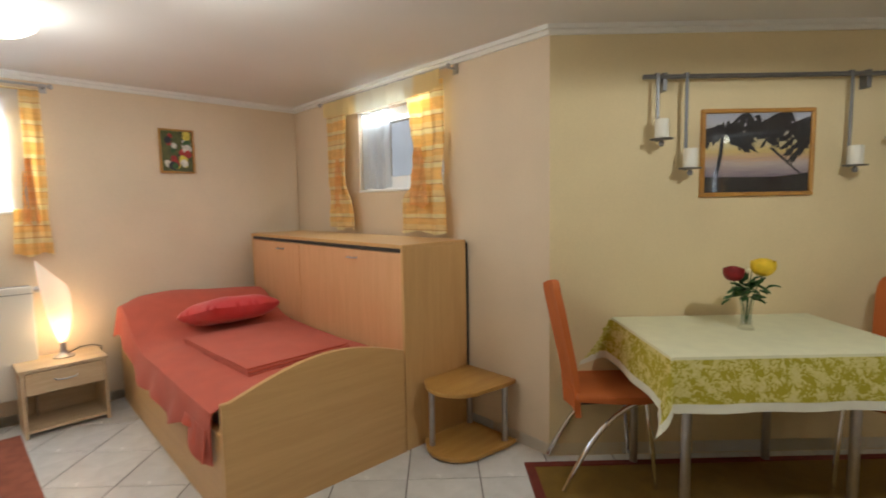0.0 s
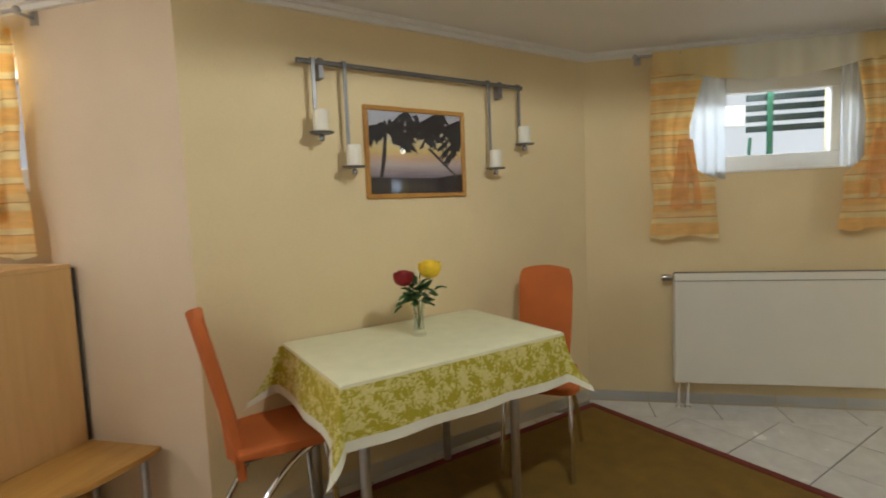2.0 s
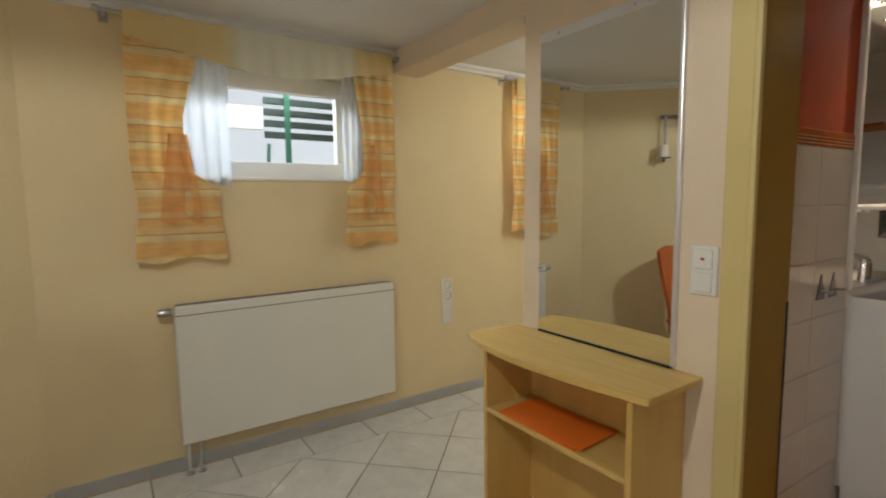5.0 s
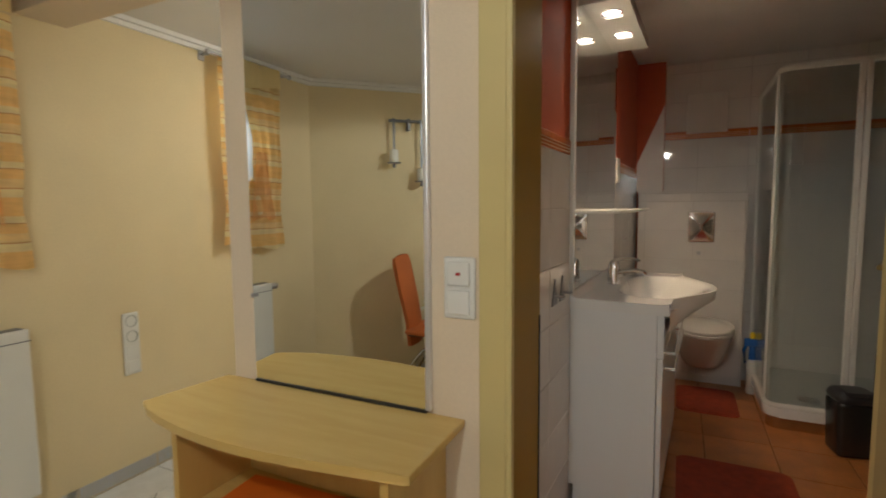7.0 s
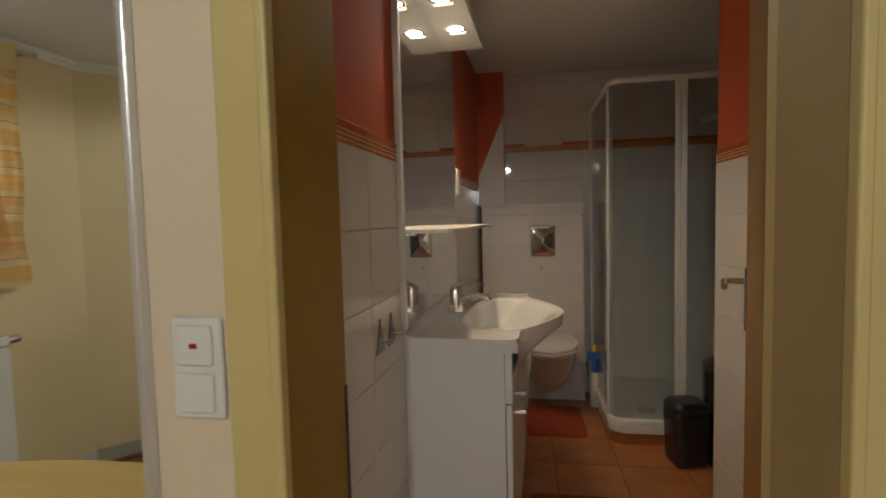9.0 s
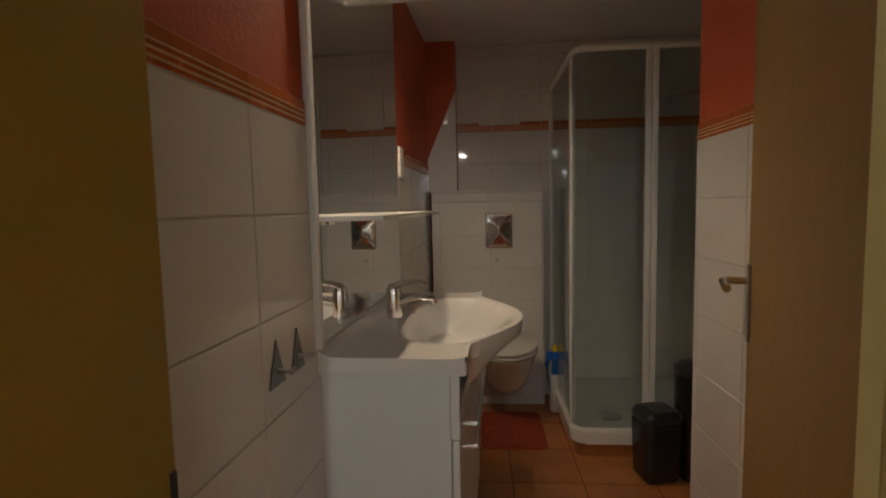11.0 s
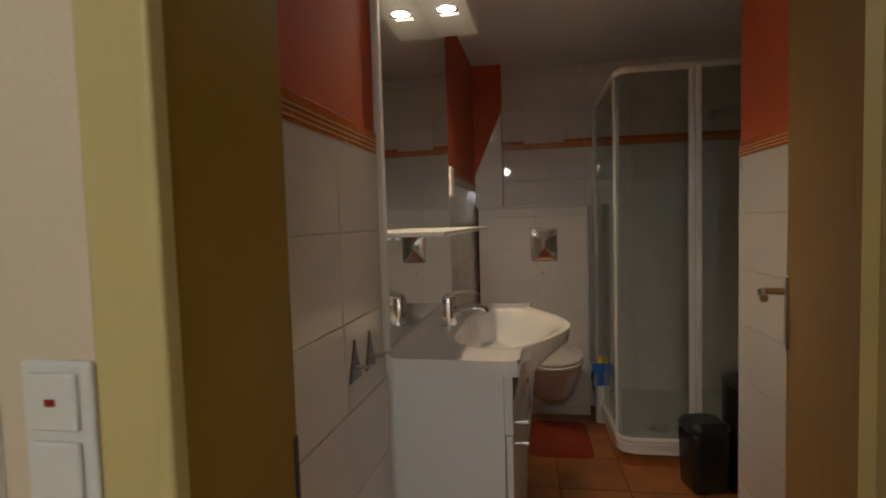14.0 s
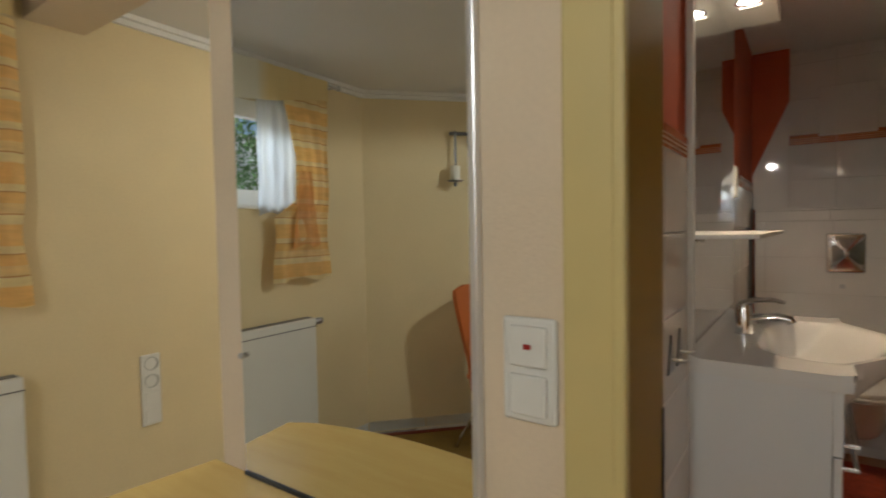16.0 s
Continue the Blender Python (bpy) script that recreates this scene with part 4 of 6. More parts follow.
for s_, dz in ((-0.085, 0.15), (-0.07, 0.165), (0.09, 0.2), (0.1, 0.21), (-0.06, 0.2), (0.06, 0.19)):
    o = new("leaf", leaf_me)
    o.parent = vase
    o.matrix_local = Matrix.Translation(E1 * s_ + Vector((0, 0, dz))) @ pose(0, 0, 0, rl.uniform(-30, 10), rl.uniform(-20, 20), (45 if s_ > 0 else 225) + rl.uniform(-30, 30))


# picture with palms at dusk
def picture(name, at, rz, w, h, label, border, art):
    p = thing(name, at, label, "picture", rz=rz)
    for n, b in (("frame_rail", box(-w / 2, w / 2, -0.022, 0, h / 2 - border, h / 2, 0.004)), ("frame_rail", box(-w / 2, w / 2, -0.022, 0, -h / 2, -h / 2 + border, 0.004)),
                 ("frame_stile", box(-w / 2, -w / 2 + border, -0.022, 0, -h / 2 + border, h / 2 - border, 0.004)), ("frame_stile", box(w / 2 - border, w / 2, -0.022, 0, -h / 2 + border, h / 2 - border, 0.004))):
        part(n, b, M["frame_wood"], p)
    art(p, w - 2 * border, h - 2 * border)
    return p


def flat(points, y, thick=0.0008):
    b = bmesh.new()
    f = b.faces.new([b.verts.new((x, y, z)) for x, z in points])
    r = bmesh.ops.extrude_face_region(b, geom=[f])
    bmesh.ops.translate(b, vec=(0, thick, 0), verts=[v for v in r["geom"] if isinstance(v, bmesh.types.BMVert)])
    return b


def palms(p, w, h):
    rp = random.Random(3)
    W, H = w / 2, h / 2
    part("print", box(-W, W, -0.009, -0.004, -H, H), M["dusk_print"], p, "dusk sky over the sea")
    part("shore", flat([(-W, -H), (W, -H), (W, -0.52 * H), (0.1, -0.62 * H), (-W, -0.6 * H)], -0.0102), M["print_dark"], p)
    part("palm_trunk", flat([(-0.86 * W, -H), (-0.8 * W, -H), (-0.66 * W, -0.1 * H), (-0.62 * W, 0.5 * H), (-0.68 * W, 0.5 * H), (-0.74 * W, -0.1 * H)], -0.0106), M["print_dark"], p)
    part("palm_trunk", flat([(0.86 * W, -0.6 * H), (0.92 * W, -0.62 * H), (0.3 * W, 0.12 * H), (0.22 * W, 0.12 * H)], -0.0106), M["print_dark"], p)
    b = bmesh.new()
    k_ = 0

    def frond(cx, cz, a, ln, droop, wide):
        """One hanging frond: a curved rib with ragged leaflets under it."""
        nonlocal k_
        k_ += 1
        last = None
        for k in range(15):
            t = k / 14
            x = cx * W + math.cos(a) * ln * W * t
            z = cz * H + math.sin(a) * ln * H * t - droop * H * t * t
            drop = wide * H * (math.sin(math.pi * min(1, 0.15 + 0.85 * t)) + 0.06) * rp.uniform(0.35, 1.25)
            now = [(max(-W, min(W, x)), max(-H, min(H, z + 0.02 * H))), (max(-W, min(W, x + rp.uniform(-0.03, 0.03) * W)), max(-H, min(H, z - drop)))]
            if last and abs(now[0][0] - last[0][0]) > 1e-5:
                b.faces.new([b.verts.new((px, -0.0108 - 0.00002 * k_, pz)) for px, pz in (last[0], now[0], now[1], last[1])])
            last = now

    for cx, cz, n, ln, low, high in ((-0.62, 0.62, 16, 0.62, -0.5, 3.7), (0.08, 0.72, 15, 0.55, -0.6, 3.8), (0.62, 1.0, 10, 0.8, 2.9, 5.2), (-0.2, 1.0, 8, 0.5, 3.2, 6.0)):
        for i in range(n):
            frond(cx, cz, low + (high - low) * (i + rp.uniform(0, 1)) / n, ln * rp.uniform(0.65, 1.05), rp.uniform(0.25, 0.6), rp.uniform(0.2, 0.36))
    for i in range(5):
        frond(1.05, 0.9 - 0.12 * i, 3.5 + 0.12 * i, 0.75, 0.15, 0.24)
    part("palm_fronds", b, M["print_dark"], p)
    g = part("picture_glass", box(-W, W, -0.0155, -0.0135, -H, H), M["glass"], p)
    g.visible_shadow = False


picture("framed_picture", dine(1.09, 0.002, 1.59), 135, 0.6, 0.455, "framed photograph of palms at dusk in a wooden frame", 0.022, palms)


def still_life(p, w, h):
    rp = random.Random(8)
    W, H = w / 2, h / 2
    part("print", box(-W, W, -0.009, -0.004, -H, H), M["print_green"], p)
    for i in range(26):
        x, z, r = rp.uniform(-0.75, 0.75) * W, rp.uniform(-0.8, 0.8) * H, rp.uniform(0.16, 0.34) * W
        part("painted_fruit", flat([(x + r * math.cos(a) * rp.uniform(0.7, 1.1), z + r * math.sin(a)) for a in [k * math.pi / 5 for k in range(10)]], -0.0098 - i * 0.00005), M[("print_red", "print_yellow", "print_white", "print_dark", "leafy")[i % 5]], p)


picture("small_picture", (2.585, FAR + 0.002, 1.80), 180, 0.255, 0.34, "small framed fruit painting on the peach wall", 0.014, still_life)

# candle rail
rail = thing("candle_rail", dine(1.125, 0.0, 1.976), "grey metal wall rail with hanging candle holders", "candle rail", rz=135)
part("bar", tube([(-0.66, -0.055, 0), (0.66, -0.055, 0)], 0.012, 10), M["rail_grey"], rail)
for x in (-0.55, 0.50):
    part("bracket", box(x - 0.012, x + 0.012, -0.06, 0.0, -0.07, 0.02, 0.003), M["rail_grey"], rail)
for s_, z in ((0.535, 1.655), (0.684, 1.507), (1.53, 1.507), (1.75, 1.647)):
    x, dz = s_ - 1.125, z - 1.976
    h = part("hanger", box(x - 0.009, x + 0.009, -0.072, -0.066, dz - 0.005, 0.016, 0.002), M["rail_grey"], rail)
    part("hook", box(x - 0.009, x + 0.009, -0.066, -0.04, 0.012, 0.017, 0.001), M["rail_grey"], rail)
    dish = lathe([(0, -0.004), (0.052, 0.0), (0.056, 0.006), (0.05, 0.005), (0, 0.002)], 20)
    bmesh.ops.translate(dish, vec=(x + 0.01, -0.10, dz), verts=dish.verts)
    part("dish", dish, M["rail_grey"], rail, "", True)
    knob = lathe([(0, -0.035), (0.012, -0.03), (0.014, -0.015), (0.006, -0.004), (0, -0.003)], 10)
    bmesh.ops.translate(knob, vec=(x + 0.01, -0.10, dz), verts=knob.verts)
    part("knob", knob, M["rail_grey"], rail, "", True)
    cd = tagged(new("candle"), "white pillar candle on a grey metal dish", "candle", "candles on the wall rail")
    cb = lathe([(0, 0), (0.033, 0.0), (0.034, 0.004), (0.034, 0.096), (0.03, 0.1), (0.008, 0.096), (0, 0.096)], 20)
    body = part("wax", cb, M["candle"], cd, "", True)
    part("wick", tube([(0, 0, 0.095), (0.001, 0, 0.106)], 0.001, 5), M["black"], cd)
    cd.matrix_world = Matrix.Translation(dine(s_ + 0.01, 0.10, z + 0.003))


# ---------------------------------------------------------------- window wall things
def radiator(at, rz, length, height, label, valve_left=True):
    r = thing("radiator", at, label, "radiator", rz=rz)
    part("front_panel", box(0, length, -0.105, -0.085, 0, height, 0.008), M["radiator"], r)
    part("back_panel", box(0.01, length - 0.01, -0.05, -0.035, 0.01, height - 0.02, 0.004), M["radiator"], r)
    for x in (0.0, length - 0.012):
        part("side_cover", box(x, x + 0.012, -0.085, -0.035, 0.01, height - 0.005, 0.003), M["radiator"], r)
    part("top_grille", box(0.012, length - 0.012, -0.084, -0.036, height - 0.012, height + 0.001, 0.002), M["rail_grey"], r)
    part("top_lip", box(0, length, -0.108, -0.083, height - 0.05, height - 0.046), M["rail_grey"], r)
    x = -0.01 if valve_left else length + 0.01
    sx = -1 if valve_left else 1
    v = lathe([(0, 0), (0.018, 0.0), (0.02, 0.01), (0.021, 0.045), (0.017, 0.06), (0, 0.062)], 16)
    bmesh.ops.transform(v, matrix=Matrix.Translation((x, -0.07, height - 0.03)) @ pose(0, 0, 0, 0, 90 * sx, 0), verts=v.verts)
    part("thermostat_valve", v, M["steel"], r, "grey thermostat valve", True)
    for k in (0.03, 0.085):
        xx = k if valve_left else length - k
        part("pipe", tube([(xx, -0.07, 0.02), (xx, -0.07, FZ - at[2] + 0.004)], 0.01, 8), M["chrome"], r)
        fl = lathe([(0, 0), (0.022, 0.0), (0.02, 0.008), (0, 0.01)], 12)
        bmesh.ops.translate(fl, vec=(xx, -0.07, FZ - at[2] + 0.002), verts=fl.verts)
        part("floor_rosette", fl, M["chrome"], r)
    for k in (0.2, length - 0.2):
        part("wall_bracket", box(k - 0.015, k + 0.015, -0.036, 0.0, 0.05, height - 0.06), M["radiator"], r)


radiator((0, -1.29, 0.118), 90, 1.215, 0.71, "cream enamelled panel radiator below the window")
radiator((4.75, FAR, 0.14), 180, 1.2, 0.73, "white panel radiator beside the nightstand", False)

sk = thing("wall_socket", (0, 0.395, 0.635), "white triple wall socket panel", "socket", rz=90)
part("plate", box(-0.042, 0.042, -0.011, 0, -0.158, 0.158, 0.006, 3), M["plastic"], sk)
for i in range(4):
    z = -0.115 + i * 0.077
    if i > 1:
        ring = lathe([(0.03, 0), (0.031, 0.004), (0.027, 0.004), (0.025, -0.006), (0, -0.006)], 16)
        bmesh.ops.transform(ring, matrix=Matrix.Translation((0, -0.0125, z)) @ pose(0, 0, 0, 90, 0, 0), verts=ring.verts)
        part("socket_insert", ring, M["socket_grey"], sk)
    else:
        part("rocker", box(-0.03, 0.03, -0.016, -0.011, z - 0.03, z + 0.03, 0.003), M["plastic"], sk)


def curtain_cloth(width, z_top, z_bot, seed, waves=5.5, depth=0.022, taper=0.0, pinch=None, notch=0.0):
    rnd = random.Random(seed)
    ph = rnd.uniform(0, 6)

    def f(u, v):
        z = z_top + (z_bot - z_top) * v
        w = width * (1 + taper * (v - 0.5))
        y = (u - 0.5) * w
        if notch:
            k = min(1.0, max(0.0, (z - 1.40) / 0.10)) * (1 - 0.55 * max(0.0, (z - 1.75) / (z_top - 1.75))) * w
            y = -0.5 * w + u * (w - notch * k) if notch > 0 else 0.5 * w - (1 - u) * (w + notch * k)
        x = depth * math.sin(u * waves * 2 * math.pi + ph + 0.6 * math.sin(v * 3)) * (0.55 + 0.45 * v) + 0.012 * noise.noise((u * 4, v * 5, seed))
        if pinch:
            g = math.exp(-((v - pinch) / 0.1) ** 2) * math.exp(-((u - 0.5) / 0.3) ** 2)
            x += 0.03 * g
            y *= 1 - 0.12 * math.exp(-((v - pinch) / 0.12) ** 2)
        if v > 0.97:
            z += 0.012 * math.sin(u * 9 + ph)
        return (x, y, z)
    return grid(36, 30, f, 0.001)


def curtain(m, name, y0, y1, z_top, z_bot, seed, label, taper=0.0, pinch=0.76, notch=0.0):
    c = thing(name, (0, 0, 0), label, "curtain", "curtains of the basement windows")
    c.matrix_world = m @ Matrix.Translation((0.085, (y0 + y1) / 2, 0))
    part("cloth", curtain_cloth(y1 - y0, z_top, z_bot, seed, waves=3.2, depth=0.013, taper=taper, pinch=pinch, notch=notch), M["curtain"], c, "orange and yellow striped cloth", True)
    if pinch:
        part("tuck", curtain_cloth((y1 - y0) * 0.34, z_top - (z_top - z_bot) * 0.42, z_top - (z_top - z_bot) * 0.82, seed + 1, 1.5, 0.014, taper=0.8), M["curtain_plain"], c, "gathered orange tuck", True).location = (0.03, 0, 0)
    return c


def sheer(m, y0, y1, z_top, z_bot, seed, x=0.06):
    c = thing("sheer_curtain", (0, 0, 0), "thin white sheer curtain", "curtain", "sheer curtains of the basement windows")
    c.matrix_world = m @ Matrix.Translation((x, (y0 + y1) / 2, 0))
    part("cloth", curtain_cloth(y1 - y0, z_top, z_bot, seed, 4.0, 0.01), M["sheer"], c, "", True)


def valance(m, y0, y1, z_top, edge, mid, z_mid, label):
    c = thing("curtain_valance", (0, 0, 0), label, "valance", "valances of the basement windows")
    c.matrix_world = m @ Matrix.Translation((0.11, 0, 0))

    def f(u, v):
        zb = edge + (mid - edge) * math.sin(u * math.pi) ** 1.5
        return (0.01 * math.sin(u * 40) * (0.4 + 0.6 * v) + 0.004 * math.sin(u * 91), y0 + (y1 - y0) * u, z_top + (zb - z_top) * v)
    bm = bmesh.new()
    part("cloth", grid(60, 8, f, 0.001), M["valance"], c, "pale yellow cloth with a white middle", True)


def curtain_rod(m, y0, y1, z):
    c = thing("curtain_rod", (0, 0, 0), "slim metal curtain rod with end brackets", "curtain rod", "curtain rods")
    c.matrix_world = m
    part("rod", tube([(0.095, y0, z), (0.095, y1, z)], 0.008, 8), M["steel"], c)
    for y in (y0 + 0.03, y1 - 0.03):
        part("bracket", tube([(0.0, y, z), (0.095, y, z)], 0.007, 6), M["steel"], c)
        fl = box(0.0, 0.008, y - 0.02, y + 0.02, z - 0.03, z + 0.03, 0.003)
        part("wall_plate", fl, M["steel"], c)
    for y in (y0, y1):
        part("finial", lathe([(0, -0.018), (0.012, -0.012), (0.016, 0), (0.012, 0.012), (0, 0.018)], 10), M["steel"], c, "", True).location = (0.095, y, z)


I4 = pose(0, 0, 0)
curtain_rod(I4, -1.52, -0.02, 2.185)
curtain(I4, "curtain", -1.43, -1.03, 2.1, 1.055, 11, "orange striped curtain beside the radiator window", 0.03, 0.76, 0.42)
curtain(I4, "curtain", -0.37, -0.035, 2.08, 1.08, 12, "narrow orange striped curtain beside the radiator window", 0.12, 0.76, -0.35)
sheer(I4, -1.24, -0.98, 2.1, 1.42, 13, 0.03)
sheer(I4, -0.36, -0.2, 2.1, 1.45, 14, 0.03)
valance(I4, -1.42, -0.06, 2.2, 2.08, 1.985, 0, "pale yellow scalloped valance above the window")
curtain_rod(I4, 0.86, 1.95, 2.185)
curtain(I4, "curtain", 0.93, 1.25, 2.19, 1.10, 15, "orange striped curtain in the alcove", 0.05, 0.76, 0.3)
sheer(I4, 1.2, 1.38, 2.1, 1.40, 16, 0.03)
curtain(I4, "curtain", 1.62, 1.92, 2.19, 1.10, 17, "orange striped curtain in the alcove", 0.05)
valance(I4, 0.95, 1.9, 2.2, 2.08, 2.0, 0, "pale yellow scalloped valance in the alcove")
curtain_rod(BEDM, -2.2, -0.66, 2.175)
curtain(BEDM, "curtain", -2.1, -1.75, 2.12, 1.165, 18, "orange striped curtain over the bed cabinet", 0.05, 0.76, 0.3)
curtain(BEDM, "curtain", -1.16, -0.72, 2.12, 1.165, 19, "orange striped curtain over the bed cabinet", 0.05, 0.62, -0.3)
sheer(BEDM, -1.78, -1.42, 2.1, 1.47, 20, -0.03)
valance(BEDM, -2.12, -0.72, 2.17, 2.06, 2.03, 0, "pale yellow valance over the bed cabinet window")
FARM = pose(0, FAR, 0, 0, 0, 90)
curtain_rod(FARM, -4.6, -3.36, 2.165)
curtain(FARM, "curtain", -3.62, -3.42, 2.14, 1.07, 21, "orange striped curtain at the far window", 0.05)
sheer(FARM, -4.4, -3.53, 2.12, 1.36, 22, 0.125)

# ---------------------------------------------------------------- bed corner
def local(name, label, category, x=0, y=0, z=0):
    o = thing(name, (0, 0, 0), label, category)
    o.matrix_world = BEDM @ Matrix.Translation((x, y, z))
    return o


cab = local("bed_cabinet", "beech cabinet with pinkish doors behind the bed", "cabinet")
CY0, CY1, CX, CZ = -2.68, -0.60, 0.53, 1.13
part("top", box(0.03, CX, CY0 + 0.002, CY1, CZ - 0.022, CZ, 0.003), M["beech"], cab)
part("shadow_gap", box(0.05, CX - 0.012, CY0 + 0.02, CY1 - 0.02, CZ - 0.045, CZ - 0.022), M["black"], cab, "dark recessed strip")
part("side_panel", box(0.03, CX - 0.004, CY1 - 0.022, CY1 - 0.001, FZ, CZ - 0.022, 0.002), M["beech_v"], cab)
part("side_panel", box(0.03, CX - 0.004, CY0, CY0 + 0.022, FZ, CZ - 0.022, 0.002), M["beech_v"], cab)
part("back_panel", box(0.03, 0.04, CY0 + 0.022, CY1 - 0.022, FZ, CZ - 0.045), M["beech_v"], cab)
part("body", box(0.045, CX - 0.03, CY0 + 0.022, CY1 - 0.022, FZ, CZ - 0.05), M["beech_v"], cab)
seam = -1.83
for a, b_, hy in ((CY0 + 0.003, seam - 0.003, -2.12), (seam + 0.003, CY1 - 0.024, -1.11)):
    d = part("door", box(CX - 0.028, CX - 0.006, a, b_, FZ, CZ - 0.05, 0.002), M["beech_pink"], cab, "pinkish beech door")
    part("handle", tube([(CX - 0.008, hy - 0.05, 1.03), (CX + 0.015, hy - 0.035, 1.03), (CX + 0.018, hy, 1.03), (CX + 0.015, hy + 0.035, 1.03), (CX - 0.008, hy + 0.05, 1.03)], 0.005, 6), M["steel"], d, "small metal bow handle")
part("rear_post", box(0.012, 0.028, CY1 - 0.03, CY1 - 0.004, FZ, CZ - 0.02), M["black"], cab)

bed = local("bed", "low beech single bed with an arched footboard", "bed")
BX0, BX1, BY0, BY1 = 0.535, 1.53, -2.70, -0.60
foot = bmesh.new()
N = 28
tops = []
for i in range(N + 1):
    u = i / N
    tops.append((BX0 + (BX1 - BX0) * u, 0.515 + 0.115 * max(0.0, math.sin(math.pi * min(1, max(0, (u + 0.06) / 1.02)))) ** 1.0))
outl = [(BX1, FZ), (BX0, FZ)] + tops
va = [foot.verts.new((x, BY1, z)) for x, z in outl]
vb = [foot.verts.new((x, BY1 - 0.028, z)) for x, z in outl]
foot.faces.new(va), foot.faces.new(vb[::-1])
for i in range(len(outl)):
    j = (i + 1) % len(outl)
    foot.faces.new((va[i], vb[i], vb[j], va[j]))
part("footboard", foot, M["beech_x"], bed, "arched beech footboard")
part("side_board", box(BX1 - 0.03, BX1, BY0, BY1 - 0.029, FZ, 0.37, 0.004), M["beech"], bed)
part("side_board", box(BX0, BX0 + 0.03, BY0, BY1 - 0.029, FZ, 0.37, 0.004), M["beech"], bed)
part("headboard", box(BX0 + 0.031, BX1 - 0.031, BY0, BY0 + 0.028, FZ, 0.5, 0.004), M["beech_x"], bed)
part("slat_base", box(BX0 + 0.031, BX1 - 0.031, BY0 + 0.03, BY1 - 0.03, 0.26, 0.3), M["beech"], bed)
mattress = local("mattress", "pale mattress lying in the bed", "mattress")
part("ticking", box(BX0 + 0.033, BX1 - 0.06, BY0 + 0.032, BY1 - 0.034, 0.301, 0.475, 0.045, 4), M["plastic_cloth"], mattress, "", True)


def spread(u, v):
    """u across from the cabinet side to the free side, v from head to foot."""
    y = BY0 + 0.035 + (BY1 - 0.10 - BY0 - 0.035) * v
    top = 0.5 + 0.24 * math.exp(-((v - 0.08) / 0.16) ** 2) * (0.8 + 0.2 * math.sin(u * 3)) + 0.012 * noise.noise((u * 4, v * 6, 0.5))
    W = BX1 - BX0 - 0.03
    k = u * 1.32
    if k <= 1.0:
        x = BX0 + 0.02 + W * k
        z = top - 0.045 * max(0, (k - 0.86) / 0.14) ** 2
    else:
        e = (k - 1.0) / 0.32
        drop = 0.17 + 0.03 * v + 0.045 * math.sin(v * 21) * v
        x = BX0 + 0.02 + W + 0.022 + 0.022 * math.sin(v * 34 + e * 2) * e * (0.3 + 0.7 * v) + 0.03 * e
        z = top - 0.045 - e * drop
    return (x, y, z)


bs = local("bedspread", "coral red bedspread draped over the bed", "bedspread")
part("cloth", grid(46, 70, spread, 0.006), M["bedspread"], bs, "", True)


def drop_corner(u, v):
    x = BX1 + 0.03 + 0.02 * math.sin(u * 15) * v
    return (x + 0.012 * v, BY1 - 0.44 + 0.30 * u + 0.03 * v, 0.37 - (0.02 + 0.12 * u) * v)


part("hanging_corner", grid(16, 8, drop_corner, 0.004), M["bedspread"], bs, "fold of cloth hanging by the footboard", True)
fold = local("folded_blanket", "coral red blanket folded on the bed", "blanket", 1.0, -1.38, 0.506)
for i in range(3):
    z = 0.014 * i
    part("layer", grid(20, 14, lambda u, v: (-0.31 + 0.62 * u, -0.45 + 0.90 * v - 0.01 * i, z + 0.004 + 0.006 * noise.noise((u * 3, v * 3, i))), 0.011), M["bedspread"], fold, "", True)
fold.matrix_world = fold.matrix_world @ pose(0, 0, 0, 0, 0, 3)


cu = local("cushion", "bright red satin cushion on the bedspread", "cushion", 0.98, -1.98, 0.64)
cbm = bmesh.new()
for s in (1, -1):
    vs = [[cbm.verts.new((0.29 * a, 0.20 * b_, 0.0 + s * 0.085 * ((1 - a ** 4) * (1 - b_ ** 4)) ** 0.6 + 0.006 * noise.noise((a * 3, b_ * 3, s)))) for b_ in [(-1 + 2 * j / 18) for j in range(19)]] for a in [(-1 + 2 * i / 22) for i in range(23)]]
    for i in range(22):
        for j in range(18):
            cbm.faces.new((vs[i][j], vs[i + 1][j], vs[i + 1][j + 1], vs[i][j + 1]))
bmesh.ops.remove_doubles(cbm, verts=cbm.verts, dist=0.0005)
part("cover", cbm, M["cushion"], cu, "", True)
cu.matrix_world = cu.matrix_world @ pose(0, 0, 0, 14, -6, 20)

# nightstand, lamp
ns = thing("nightstand", (3.45, -6.145, FZ), "pale wooden nightstand with one drawer", "nightstand")
part("top", box(-0.235, 0.235, -0.17, 0.175, 0.415, 0.435, 0.004), M["oak_pale"], ns)
part("side", box(-0.225, -0.207, -0.165, 0.165, 0, 0.415, 0.002), M["oak_pale"], ns)
part("side", box(0.207, 0.225, -0.165, 0.165, 0, 0.415, 0.002), M["oak_pale"], ns)
part("bottom", box(-0.207, 0.207, -0.165, 0.16, 0.03, 0.048), M["oak_pale"], ns)
part("back", box(-0.207, 0.207, -0.165, -0.157, 0.048, 0.415), M["oak_pale"], ns)
dr = part("drawer", box(-0.205, 0.205, -0.15, 0.167, 0.27, 0.41, 0.003), M["oak_pale"], ns)
